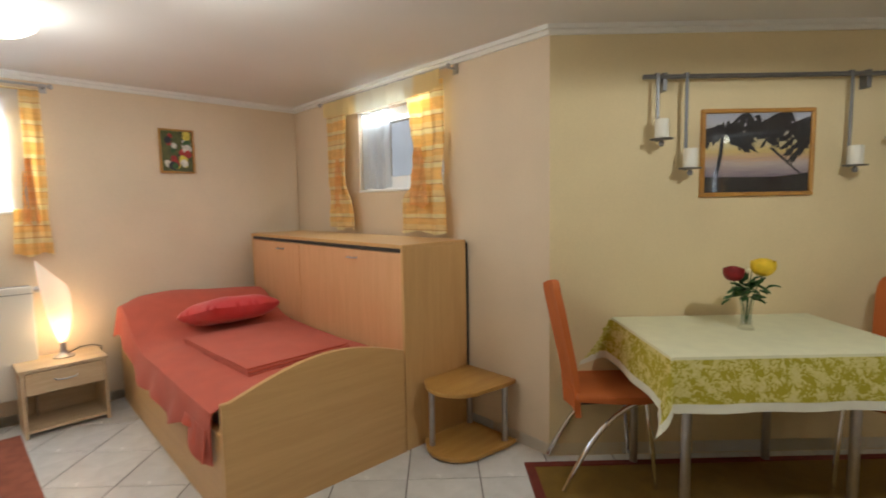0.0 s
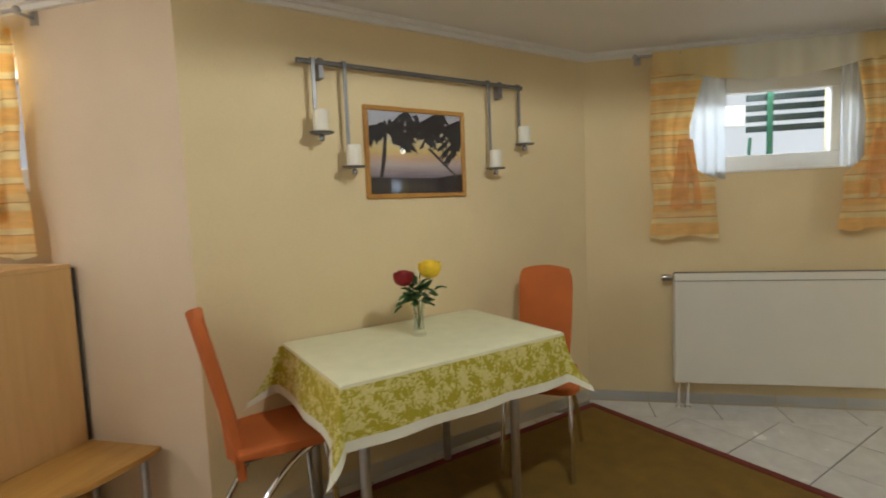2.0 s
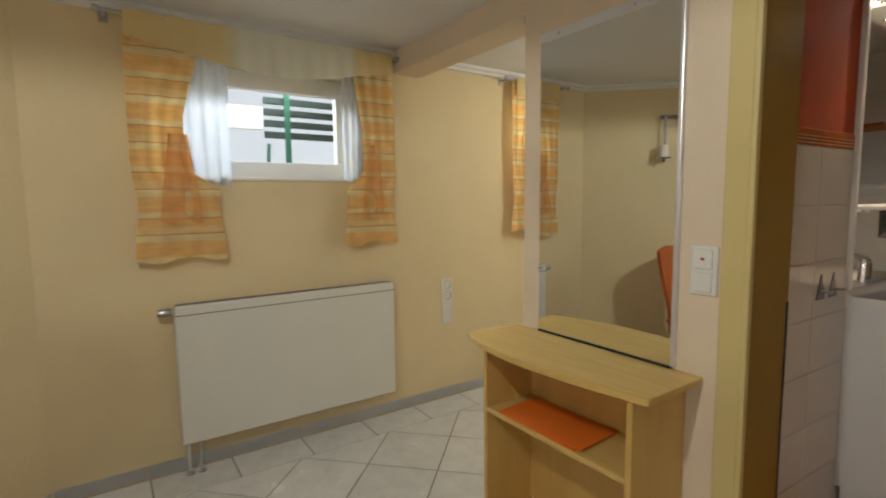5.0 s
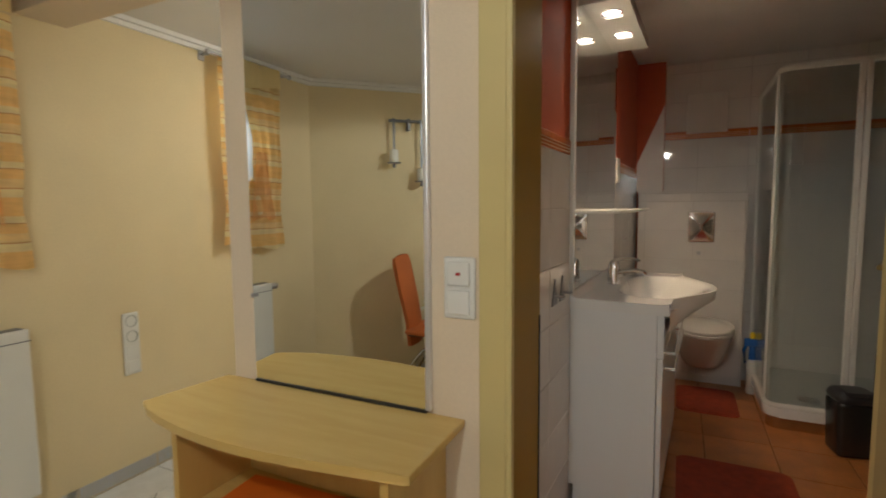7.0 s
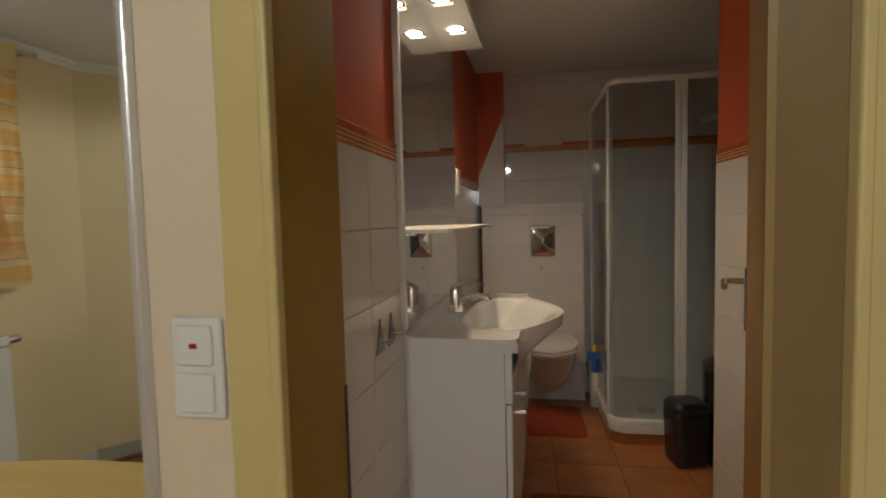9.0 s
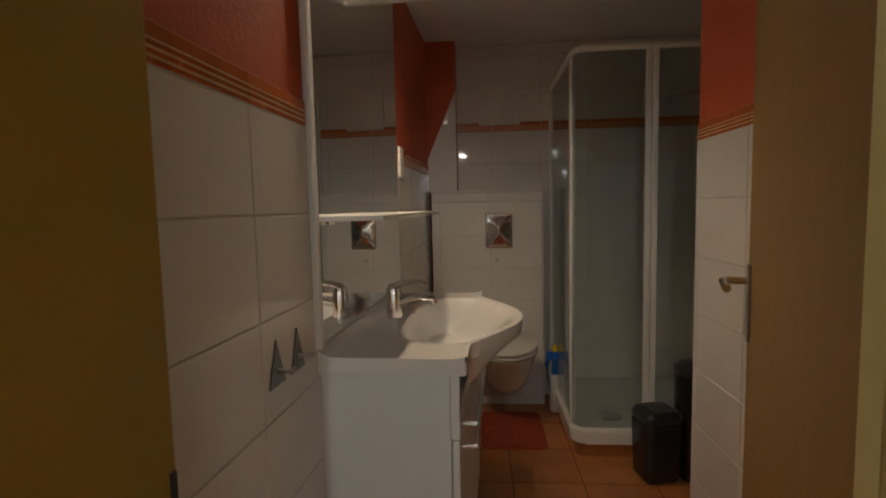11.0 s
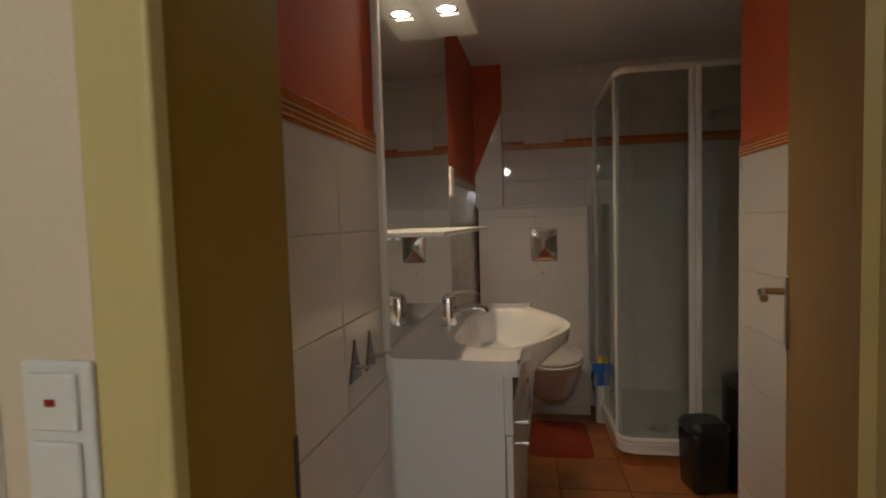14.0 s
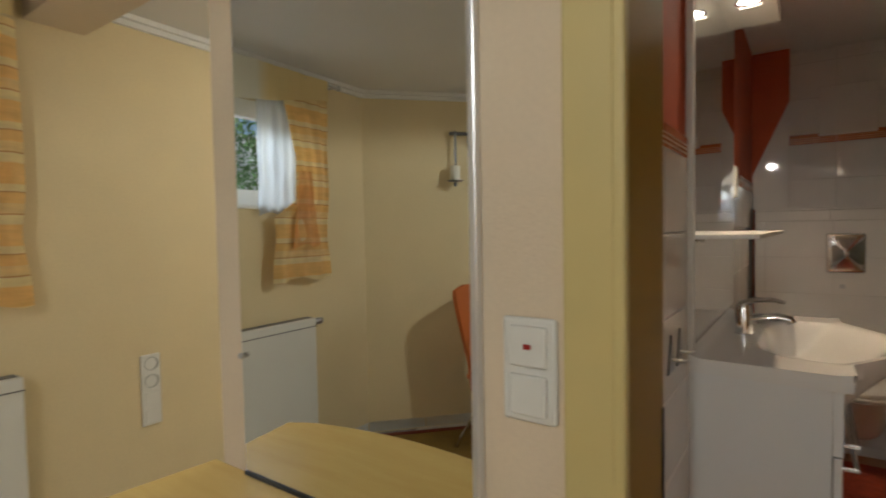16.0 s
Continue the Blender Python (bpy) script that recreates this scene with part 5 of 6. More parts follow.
part("handle", tube([(-0.06, 0.165, 0.35), (-0.045, 0.185, 0.345), (0, 0.19, 0.342), (0.045, 0.185, 0.345), (0.06, 0.165, 0.35)], 0.005, 6), M["steel"], dr, "curved metal handle")
lampt = thing("table_lamp", (3.425, -6.17, FZ + 0.435), "lit table lamp with a tall white glass shade", "lamp")
part("base", lathe([(0, 0), (0.06, 0), (0.062, 0.008), (0.03, 0.022), (0.016, 0.04), (0.016, 0.10), (0, 0.10)], 24), M["steel"], lampt, "round metal base", True)
sh = bmesh.new()
rings = []
for i in range(15):
    v = i / 14
    r = 0.022 + 0.06 * math.sin(math.pi * 0.62 * v ** 0.9)
    ring = []
    for k in range(28):
        a = 2 * math.pi * k / 28
        ring.append(sh.verts.new((r * math.cos(a) + 0.03 * v * v, r * math.sin(a) * 0.8, 0.10 + v * (0.47 + 0.09 * v * math.cos(a)))))
    rings.append(ring)
for p, q in zip(rings, rings[1:]):
    for k in range(28):
        sh.faces.new((p[k], p[(k + 1) % 28], q[(k + 1) % 28], q[k]))
bmesh.ops.solidify(sh, geom=sh.faces[:], thickness=0.003)
shade = part("shade", sh, M["lamp_shade"], lampt, "tall slanting white glass shade", True)
shade.visible_shadow = False
part("light_bulb", lathe([(0, 0.14), (0.018, 0.15), (0.02, 0.17), (0.012, 0.20), (0, 0.21)], 12), M["bulb_glow"], lampt, "", True).visible_shadow = False
cord = thing("lamp_cord", (0, 0, 0), "black lamp cord trailing behind the nightstand", "cable")
part("cord", tube([(3.40, -6.16, 0.402), (3.33, -6.2, 0.42), (3.26, -6.18, 0.425), (3.21, -6.2, 0.40), (3.2, -6.25, 0.3), (3.2, -6.3, 0.22)], 0.004, 6), M["black"], cord)
ws = thing("wall_socket", (3.2, FAR, 0.2), "dark wall socket with a plug behind the nightstand", "socket", rz=180)
part("plate", box(-0.04, 0.04, -0.012, 0, -0.04, 0.04, 0.005), M["plastic"], ws)
part("plug", box(-0.02, 0.02, -0.05, -0.012, -0.02, 0.02, 0.006), M["black"], ws)

# quarter-round side table on grey posts
st = local("side_table", "quarter-round beech side table with two shelves", "side table", 0.03, -0.59, FZ)
shape = [(0.0, 0.0), (0.37, 0.0)] + arc(0.265, 0.175, 0.19, -40, 78, 10) + [(0.07, 0.385), (0.0, 0.38)]
for z in (0.012, 0.371):
    part("shelf", prism(shape, z, z + 0.024, 0.004), M["honey"], st, "rounded beech shelf")
for x, y in ((0.03, 0.035), (0.395, 0.09), (0.06, 0.345)):
    part("post", tube([(x, y, 0.0), (x, y, 0.371)], 0.017, 10), M["steel"], st, "grey metal post")

# ceiling lamps
def ceiling_lamp(at):
    l_ = thing("ceiling_lamp", at, "round white glass ceiling lamp, lit", "lamp", "ceiling lamps")
    part("mount", lathe([(0, 0), (0.14, 0), (0.14, -0.02), (0, -0.02)], 28), M["white"], l_)
    s = part("shade", lathe([(0.15, -0.021), (0.165, -0.04), (0.155, -0.075), (0.11, -0.105), (0.05, -0.118), (0, -0.12)], 32), M["lamp_glow"], l_, "glowing opal glass", True)
    s.visible_shadow = False


ceiling_lamp((3.72, -5.03, CEIL))
ceiling_lamp((3.3, -3.9, CEIL))
# assumed fitting for the added dining light, kept out of view
dl = thing("added_downlight", (2.25, -1.75, CEIL), "small round recessed ceiling spot, lit, added out of view", "lamp")
part("ring", lathe([(0.03, -0.001), (0.05, -0.001), (0.05, -0.007), (0.032, -0.01), (0.03, -0.004)], 24), M["chrome"], dl, "chrome ring", True)
part("lens", lathe([(0, -0.005), (0.03, -0.005), (0.03, -0.001), (0, -0.001)], 20), M["lamp_glow"], dl, "lit lens").visible_shadow = False
# assumed fitting for the added alcove light, hidden by the beam
ceiling_lamp((1.1, 1.3, CEIL))

# ---------------------------------------------------------------- mirror wall
mir = thing("wall_mirror", (1.6, 0, 1.371), "tall frameless wall mirror with silver edge strips", "mirror")
MW, MH = 0.61, 1.192
part("mirror_glass", box(-MW / 2, MW / 2, -0.012, -0.006, -MH / 2, MH / 2 - 0.0), M["mirror"], mir, "silvered glass")
part("backing", box(-MW / 2 + 0.01, MW / 2 - 0.01, -0.006, -0.001, -MH / 2 + 0.01, MH / 2 - 0.01), M["black"], mir)
part("edge_strip", box(MW / 2, MW / 2 + 0.014, -0.02, 0, -MH / 2, MH / 2 + 0.035, 0.003), M["silver_trim"], mir, "silver edge strip")
part("top_strip", box(-MW / 2 - 0.002, MW / 2, -0.02, 0, MH / 2, MH / 2 + 0.035, 0.003), M["silver_trim"], mir, "silver top strip")
part("bottom_seal", box(-MW / 2, MW / 2, -0.016, -0.001, -MH / 2 - 0.009, -MH / 2 - 0.001), M["black"], mir, "dark seal along the lower edge")
for x in (-0.2, 0.14):
    c = lathe([(0, 0), (0.007, 0), (0.006, 0.003), (0, 0.004)], 10)
    bmesh.ops.transform(c, matrix=Matrix.Translation((x, -0.02, MH / 2 + 0.018)) @ pose(0, 0, 0, 90, 0, 0), verts=c.verts)
    part("screw", c, M["steel"], mir)
clip = thing("mirror_clip", (1.238, -0.0, 1.04), "small metal clip at the edge of the mirror", "clip")
part("clip_body", tube([(0.06, 0.0, 0), (0.06, -0.018, 0), (0.066, -0.022, 0.004)], 0.006, 8), M["steel"], clip)
rh = thing("rod_holder", (1.19, 0.02, 2.17), "metal curtain rod holder under the beam", "bracket")
part("holder", tube([(0, 0.02, 0), (-0.03, 0.02, 0), (-0.05, 0.02, -0.02)], 0.01, 8), M["steel"], rh)
part("holder_cup", lathe([(0.014, -0.04), (0.018, 0.0), (0.0, 0.01)], 10), M["steel"], rh).location = (-0.03, 0.02, -0.03)

dk = thing("console_desk", (1.58, 0, 0), "small beech console shelf below the mirror", "console")
front = [(-0.46, -0.27)] + [(-0.40 + 0.82 * i / 12, -0.30 - 0.055 * math.sin(math.pi * (i / 12) ** 0.85)) for i in range(13)] + [(0.435, -0.30)]
part("top", prism([(-0.42, -0.002)] + front + [(0.43, -0.002)], 0.742, 0.765, 0.004), M["maple"], dk, "bow-fronted beech top")
part("side", box(-0.345, -0.325, -0.27, -0.003, FZ, 0.742, 0.002), M["maple_v"], dk)
part("side", box(0.355, 0.377, -0.29, -0.003, FZ, 0.742, 0.002), M["maple_v"], dk)
part("back", box(-0.325, 0.355, -0.014, -0.003, -0.014, 0.742), M["maple_v"], dk)
part("shelf", box(-0.325, 0.355, -0.27, -0.015, 0.45, 0.47, 0.002), M["maple"], dk)
part("shelf", box(-0.325, 0.355, -0.27, -0.015, -0.035, -0.015, 0.002), M["maple"], dk)
for i, a in enumerate((0, 4)):
    nk = thing("place_mat", (1.52 + 0.01 * i, -0.155, 0.4705 + 0.008 * i), "folded orange placemat on the console shelf", "placemat", "orange placemats on the shelf", rz=a)
    part("sheet", grid(10, 8, lambda u, v: (-0.2 + 0.4 * u, -0.11 + 0.22 * v, 0.0035 + 0.002 * math.sin(u * 5 + i)), 0.006), M["napkin"], nk, "", True)

sw = thing("light_switch", (2.0, 0, 1.107), "white double light switch with a red pilot light", "switch")
part("plate", box(-0.043, 0.043, -0.010, 0, -0.079, 0.079, 0.006, 3), M["plastic"], sw)
for z in (0.0365, -0.0365):
    k = part("rocker", box(-0.030, 0.030, -0.0165, -0.010, z - 0.031, z + 0.031, 0.004, 3), M["plastic"], sw)
    if z > 0:
        part("pilot_light", box(-0.006, 0.006, -0.018, -0.0155, z - 0.004, z + 0.004, 0.001), M["pilot_red"], k, "red pilot light")

# bathroom door: casing, jamb and leaf
D0, D1, DH = DOOR
dc = thing("door_1", (0, 0, 0), "open bathroom door frame painted pale yellow-green", "door frame", kind="structure")
part("casing", box(D0 - 0.085, D0 - 0.01, -0.016, 0.0, FZ, DH + 0.075, 0.004), M["casing"], dc)
part("casing", box(D1 + 0.01, D1 + 0.085, -0.016, 0.0, FZ, DH + 0.075, 0.004), M["casing"], dc)
part("casing", box(D0 - 0.01, D1 + 0.01, -0.016, 0.0, DH + 0.005, DH + 0.075, 0.004), M["casing"], dc)
part("casing_bead", box(D0 - 0.016, D0 + 0.002, -0.022, 0.004, 0, DH, 0.005, 3), M["casing"], dc)
part("casing_bead", box(D1 - 0.002, D1 + 0.016, -0.022, 0.004, 0, DH, 0.005, 3), M["casing"], dc)
# both jamb linings carry the dim light of the doorway in their colour
part("jamb", box(D0 - 0.019, D0, 0.005, 0.25, 0, DH, 0.003), M["casing_shaded"], dc, "jamb lining, its colour darkened for shade")
part("jamb", box(D1, D1 + 0.019, 0.005, 0.185, 0, DH, 0.003), M["jamb_dimmed"], dc)
part("door_stop", box(D1 + 0.002, D1 + 0.019, 0.186, 0.222, 0, DH, 0.003), M["casing"], dc)
part("head", box(D0, D1, 0.0, 0.222, DH, DH + 0.019, 0.003), M["casing"], dc)
part("seal", box(D0 - 0.004, D0 + 0.003, 0.236, 0.246, 0, 1.0), M["black"], dc, "dark rubber seal")
leaf = thing("door_2", (D1 + 0.012, 0.226, 0.012), "wooden bathroom door leaf standing open", "door", rz=70, kind="structure")
part("leaf", box(0, 0.80, -0.04, 0.0, 0, 1.99, 0.003), M["leaf"], leaf)
for side, y in ((1, 0.0), (-1, -0.04)):
    hp = part("handle_plate", box(0.755, 0.79, y if side > 0 else y - 0.007, y + 0.007 if side > 0 else y, 0.95, 1.14, 0.002), M["steel"], leaf, "steel long plate")
    part("handle", tube([(0.772, y + side * 0.006, 1.1), (0.772, y + side * 0.05, 1.1), (0.756, y + side * 0.06, 1.1), (0.665, y + side * 0.06, 1.095)], 0.0095, 10), M["brass_steel"], hp, "lever handle", True)
for z in (0.25, 1.7):
    part("hinge", tube([(-0.006, 0.003, z), (-0.006, 0.003, z + 0.09)], 0.008, 10), M["steel"], leaf)

# ---------------------------------------------------------------- bathroom
van = thing("vanity_unit", (2.072, 0.935, 0), "white vanity unit with chrome drawer handles", "vanity")
van.matrix_world = LBM @ van.matrix_world
VW, VD = 0.925, 0.365
part("body", box(0, VD - 0.0225, 0.0185, VW - 0.0185, 0.12, 0.755, 0.002), M["vanity"], van)
for y in (0.0, VW - 0.018):
    part("side_panel", box(0, VD - 0.0225, y, y + 0.018, 0.12, 0.887, 0.002), M["vanity"], van)
part("plinth", box(0.02, VD - 0.06, 0.02, VW - 0.02, 0, 0.12), M["vanity"], van)
for y in (0.0, VW - 0.018):
    part("side_cheek", box(VD - 0.022, VD + 0.002, y, y + 0.018, 0.715, 0.887, 0.002), M["vanity"], van)
for z0, z1, inset in ((0.125, 0.71, 0.003), (0.717, 0.775, 0.02)):
    d = part("drawer", box(VD - 0.02, VD, inset, VW - inset, z0, z1, 0.003), M["vanity"], van)
    part("handle", tube([(VD, 0.1, z1 - 0.06), (VD + 0.035, 0.1, z1 - 0.06), (VD + 0.035, VW - 0.1, z1 - 0.06), (VD, VW - 0.1, z1 - 0.06)], 0.006, 8), M["chrome"], d, "chrome bar handle")

ba = thing("washbasin", (2.072, 0.918, 0.846), "glossy white ceramic washbasin with a bowed front", "washbasin")
ba.matrix_world = LBM @ ba.matrix_world
BW = 0.955


def rim_x(v):
    """Front edge of the basin over its width."""
    return 0.39 + 0.155 * max(0.0, math.sin(math.pi * max(0, min(1, (v - 0.12) / 0.76)))) ** 1.15


bb = bmesh.new()
nu, nv = 64, 96
top = []
for i in range(nu + 1):
    row = []
    for j in range(nv + 1):
        v, u = j / nv, i / nu
        xf = rim_x(v)
        x = u * xf
        cx, cy = 0.405, 0.51
        q = abs((x - cx) / 0.25) ** 4 + abs((v - cy) * BW / 0.345) ** 4
        s_ = max(0.0, min(1.0, (1 - q) / 0.45))
        f_ = max(0.0, min(1.0, (xf - 0.022 - x) / 0.16))
        dip = 0.13 * s_ * s_ * (3 - 2 * s_) * f_ * f_ * (3 - 2 * f_)
        lip = 0.012 * math.exp(-((1 - u) / 0.06) ** 2)
        back = 0.018 * math.exp(-(u / 0.05) ** 2)
        row.append(bb.verts.new((x, v * BW, 0.085 - dip + lip * 0.5 + back)))
    top.append(row)
for i in range(nu):
    for j in range(nv):
        bb.faces.new((top[i][j], top[i + 1][j], top[i + 1][j + 1], top[i][j + 1]))
low = []
for k in (0, 1):
    for j in range(nv + 1):
        x, y = top[nu][j].co.x, top[nu][j].co.y
        bulge = max(0.0, min(1.0, (x - 0.395) / 0.09))
        low.append(bb.verts.new((x - 0.004, y, 0.045) if k == 0 else (min(x, 0.375), y, 0.042 - 0.117 * bulge * bulge * (3 - 2 * bulge))))
l0, l1 = low[:nv + 1], low[nv + 1:]
for j in range(nv):
    bb.faces.new((top[nu][j], l0[j], l0[j + 1], top[nu][j + 1]))
    bb.faces.new((l0[j], l1[j], l1[j + 1], l0[j + 1]))
for j in (0, nv):
    base = [bb.verts.new((top[i][j].co.x if i < nu else 0.39, top[i][j].co.y, 0.042)) for i in range(nu)] + [l1[j]]
    for i in range(nu):
        fv = [top[i][j], top[i + 1][j], base[i + 1], base[i]]
        bb.faces.new(fv)
    bb.faces.new((top[nu][j], l0[j], l1[j]))
bmesh.ops.remove_doubles(bb, verts=bb.verts[:], dist=0.0005)
bmesh.ops.recalc_face_normals(bb, faces=bb.faces[:])
part("basin", bb, M["ceramic"], ba, "white glazed ceramic", True)
part("overflow", lathe([(0.012, 0), (0.012, 0.003), (0, 0.003)], 12), M["chrome"], ba).matrix_local = pose(0.182, 0.30, 0.04, 0, 65, 0)
tap = thing("basin_tap", (2.072 + 0.105, 0.918 + 0.46, 0.93), "chrome single-lever basin tap", "tap")
tap.matrix_world = LBM @ tap.matrix_world
part("tap_body", lathe([(0, 0), (0.03, 0), (0.03, 0.01), (0.027, 0.03), (0.027, 0.09), (0.021, 0.11), (0, 0.115)], 20), M["chrome"], tap, "", True)
part("spout", tube([(0.0, 0, 0.045), (0.05, 0, 0.06), (0.10, 0, 0.068), (0.135, 0, 0.062), (0.14, 0, 0.05)], [0.02, 0.017, 0.015, 0.014, 0.014], 12), M["chrome"], tap, "", True)
part("lever", tube([(-0.01, 0, 0.105), (0.03, 0, 0.122), (0.085, 0, 0.127), (0.12, 0, 0.118)], [0.025, 0.02, 0.016, 0.011], 12, 0.55), M["chrome"], tap, "", True)

bm_ = thing("bathroom_mirror", (2.072, 1.55, 1.0), "tall frameless bathroom mirror with a white edge profile", "mirror")
bm_.matrix_world = LBM @ bm_.matrix_world
part("mirror_glass", box(0.002, 0.010, -0.62, 0.40, -0.04, 1.33), M["mirror"], bm_, "silvered glass")
part("edge_profile", box(0.0, 0.022, -0.645, -0.621, -0.045, 1.34, 0.003), M["plastic"], bm_, "white edge profile")
lb = thing("mirror_light", (2.075, 1.53, 2.15), "white mirror light box with two lit spots", "lamp")
lb.matrix_world = LBM @ lb.matrix_world
part("housing", box(0.0, 0.185, -0.46, 0.285, 0.0, 0.05, 0.004), M["white"], lb)
for y in (-0.325, -0.015):
    ring = lathe([(0.045, 0), (0.047, -0.006), (0.036, -0.006), (0.034, -0.002)], 20)
    sp = part("spot_ring", ring, M["chrome"], lb)
    sp.location = (0.10, y, -0.0005)
    g = part("spot_lens", lathe([(0, -0.004), (0.034, -0.004), (0.034, -0.001), (0, -0.001)], 20), M["spot_glow"], lb, "lit halogen lens")
    g.location = (0.10, y, -0.001)
    g.visible_shadow = False
    part("spot_slot", box(0.065, 0.135, y + 0.055, y + 0.068, -0.003, -0.001), M["spot_glow2"], lb)
shf = thing("glass_shelf", (2.084, 1.53, 1.278), "white shelf on the bathroom mirror", "shelf")
shf.matrix_world = LBM @ shf.matrix_world
part("board", prism([(0, -0.60), (0.155, -0.60), (0.17, -0.585), (0.185, 0.0), (0.19, 0.40), (0.17, 0.42), (0, 0.42)], 0.0, 0.014, 0.003), M["plastic"], shf, "pale shelf board")
for y in (-0.5, 0.37):
    part("clip", box(0.0, 0.02, y - 0.012, y + 0.012, -0.012, 0.0, 0.002), M["chrome"], shf)
for y in (0.685, 0.79):
    hk = thing("towel_hook", (2.078, y, 0.985), "triangular steel towel hook", "hook", "towel hooks beside the vanity")
    hk.matrix_world = LBM @ hk.matrix_world
    tri = bmesh.new()
    a = [tri.verts.new((x, yy, z)) for x in (0.0, 0.004) for yy, z in ((-0.036, -0.042), (0.036, -0.042), (0.0, 0.055))]
    tri.faces.new(a[:3]), tri.faces.new(a[3:][::-1])
    for i in range(3):
        j = (i + 1) % 3
        tri.faces.new((a[i], a[j], a[3 + j], a[3 + i]))
    part("triangle", tri, M["rail_grey"], hk)
    part("peg", tube([(0.004, 0, -0.01), (0.035, 0, -0.01), (0.042, 0, -0.004)], 0.005, 8), M["steel"], hk)
sb = thing("wall_socket", (2.072, 2.03, 1.52), "white socket strip beside the bathroom mirror", "socket")
sb.matrix_world = LBM @ sb.matrix_world
part("plate", box(0.0, 0.016, -0.04, 0.04, -0.073, 0.073, 0.005), M["plastic"], sb)

# concealed cistern with toilet
cis = thing("cistern_wall", (0, 0, 0), "white tiled box hiding the cistern", "cistern", kind="structure")
part("core", box(2.20, 2.915, 2.91, 3.079, 0, 1.395), M["grout_bath"], cis)
part("cap", box(2.195, 2.925, 2.895, 3.079, 1.396, 1.41, 0.003), M["bath_tile"], cis)
fp = thing("flush_plate", (2.63, 2.899, 1.15), "square polished chrome flush plate", "flush plate")
part("plate", box(-0.085, 0.085, -0.014, 0, -0.11, 0.11, 0.008, 3), M["chrome"], fp)
part("inset", grid(10, 10, lambda u, v: ((u - 0.5) * 0.15, -0.016 - 0.03 * (1 - max(abs(2 * u - 1), abs(2 * v - 1))) ** 1.4, (v - 0.5) * 0.19), 0.001), M["chrome"], fp, "", True)
fb_ = lathe([(0, 0.034), (0.014, 0.033), (0.022, 0.028), (0.026, 0.0)], 20, 1.0, 1.4)
bmesh.ops.transform(fb_, matrix=Matrix.Translation((0, -0.014, 0)) @ pose(0, 0, 0, 90, 0, 0), verts=fb_.verts)
part("button", fb_, M["chrome"], fp, "", True)
bt = thing("bolt_cover", (2.618, 2.899, 0.96), "small square chrome cover on the tiles", "cover")
part("cover", box(-0.012, 0.012, -0.006, 0, -0.012, 0.012, 0.002), M["steel"], bt)

wc = thing("toilet", (2.65, 2.897, 0.045), "white wall-hung toilet with closed lid", "toilet")
tb = bmesh.new()
prof = []
for k in range(13):
    t = k / 12
    sc = 0.42 + 0.58 * t ** 0.55
    z = 0.12 + 0.29 * t
    ring = []
    for i in range(32):
        a = 2 * math.pi * i / 32
        x, y = 0.185 * math.cos(a), -0.27 + 0.27 * math.sin(a) * (1.0 if math.sin(a) < 0 else 1.0)
        y = min(0.0, -0.27 + (y + 0.27) * (0.75 + 0.25 * t)) * 1.0
        ring.append(tb.verts.new((x * sc, (y * sc if y < 0 else 0.0), z)))
    prof.append(ring)
for p, q in zip(prof, prof[1:]):
    for i in range(32):
        tb.faces.new((p[i], p[(i + 1) % 32], q[(i + 1) % 32], q[i]))
tb.faces.new(prof[0][::-1]), tb.faces.new(prof[-1])
part("bowl", tb, M["ceramic"], wc, "white glazed bowl", True)
oval = [(0.19 * math.cos(2 * math.pi * i / 36), -0.275 + 0.265 * math.sin(2 * math.pi * i / 36)) for i in range(36)]
part("seat", prism([(x, y) for x, y in oval], 0.414, 0.430, 0.005), M["ceramic"], wc, "", True)
part("lid", prism([(x * 0.99, y * 0.995) for x, y in oval], 0.433, 0.455, 0.008, 3), M["ceramic"], wc, "", True)

# pipe chase with the sloped tile edge
ch = thing("pipe_chase", (0, 0, 0), "corner chase with sloping white tiles below orange paint", "wall", kind="structure")
part("painted_core", box(2.10, 2.365, 2.955, 3.079, 1.41, BCEIL), M["bath_orange"], ch)
b = bmesh.new()
a = [b.verts.new((x, y, z)) for y in (2.947, 2.9549) for x, z in ((2.18, 1.411), (2.366, 1.411), (2.366, 2.05), (2.18, 1.62))]
b.faces.new(a[:4]), b.faces.new(a[4:][::-1])
for i in range(4):
    j = (i + 1) % 4
    b.faces.new((a[i], a[j], a[4 + j], a[4 + i]))
part("tile_facing", b, M["bath_tile"], ch)
cv = thing("access_cover", (2.648, 3.068, 1.985), "white square access cover on the tiled wall", "cover")
part("cover", box(-0.135, 0.135, -0.012, 0, -0.145, 0.145, 0.004), M["bath_tile"], cv)

# shower cubicle
shw = thing("shower_cubicle", (0, 0, 0), "corner shower cubicle with white frame and clear glass", "shower")
SX, SY, SR, ST = 2.965, 2.205, 0.08, 2.06
tray_pts = [(SX, 3.066), (SX, SY + SR)] + arc(SX + SR, SY + SR, SR, 180, 270, 6) + [(3.99, SY), (3.99, 3.066)]
part("tray_rim", prism(tray_pts, 0.075, 0.13, 0.008), M["ceramic"], shw, "white shower tray")
inner = [(SX + 0.06, 3.04), (SX + 0.06, SY + SR + 0.03)] + arc(SX + SR + 0.05, SY + SR + 0.03, SR - 0.01, 180, 270, 6) + [(3.94, SY + 0.06), (3.94, 3.04)]
part("tray_floor", prism(inner, 0.1305, 0.1325), M["tray_grey"], shw)
part("drain", lathe([(0, 0.004), (0.05, 0.003), (0.056, 0)], 20), M["chrome"], shw, "round chrome drain").location = (3.22, 2.42, 0.133)
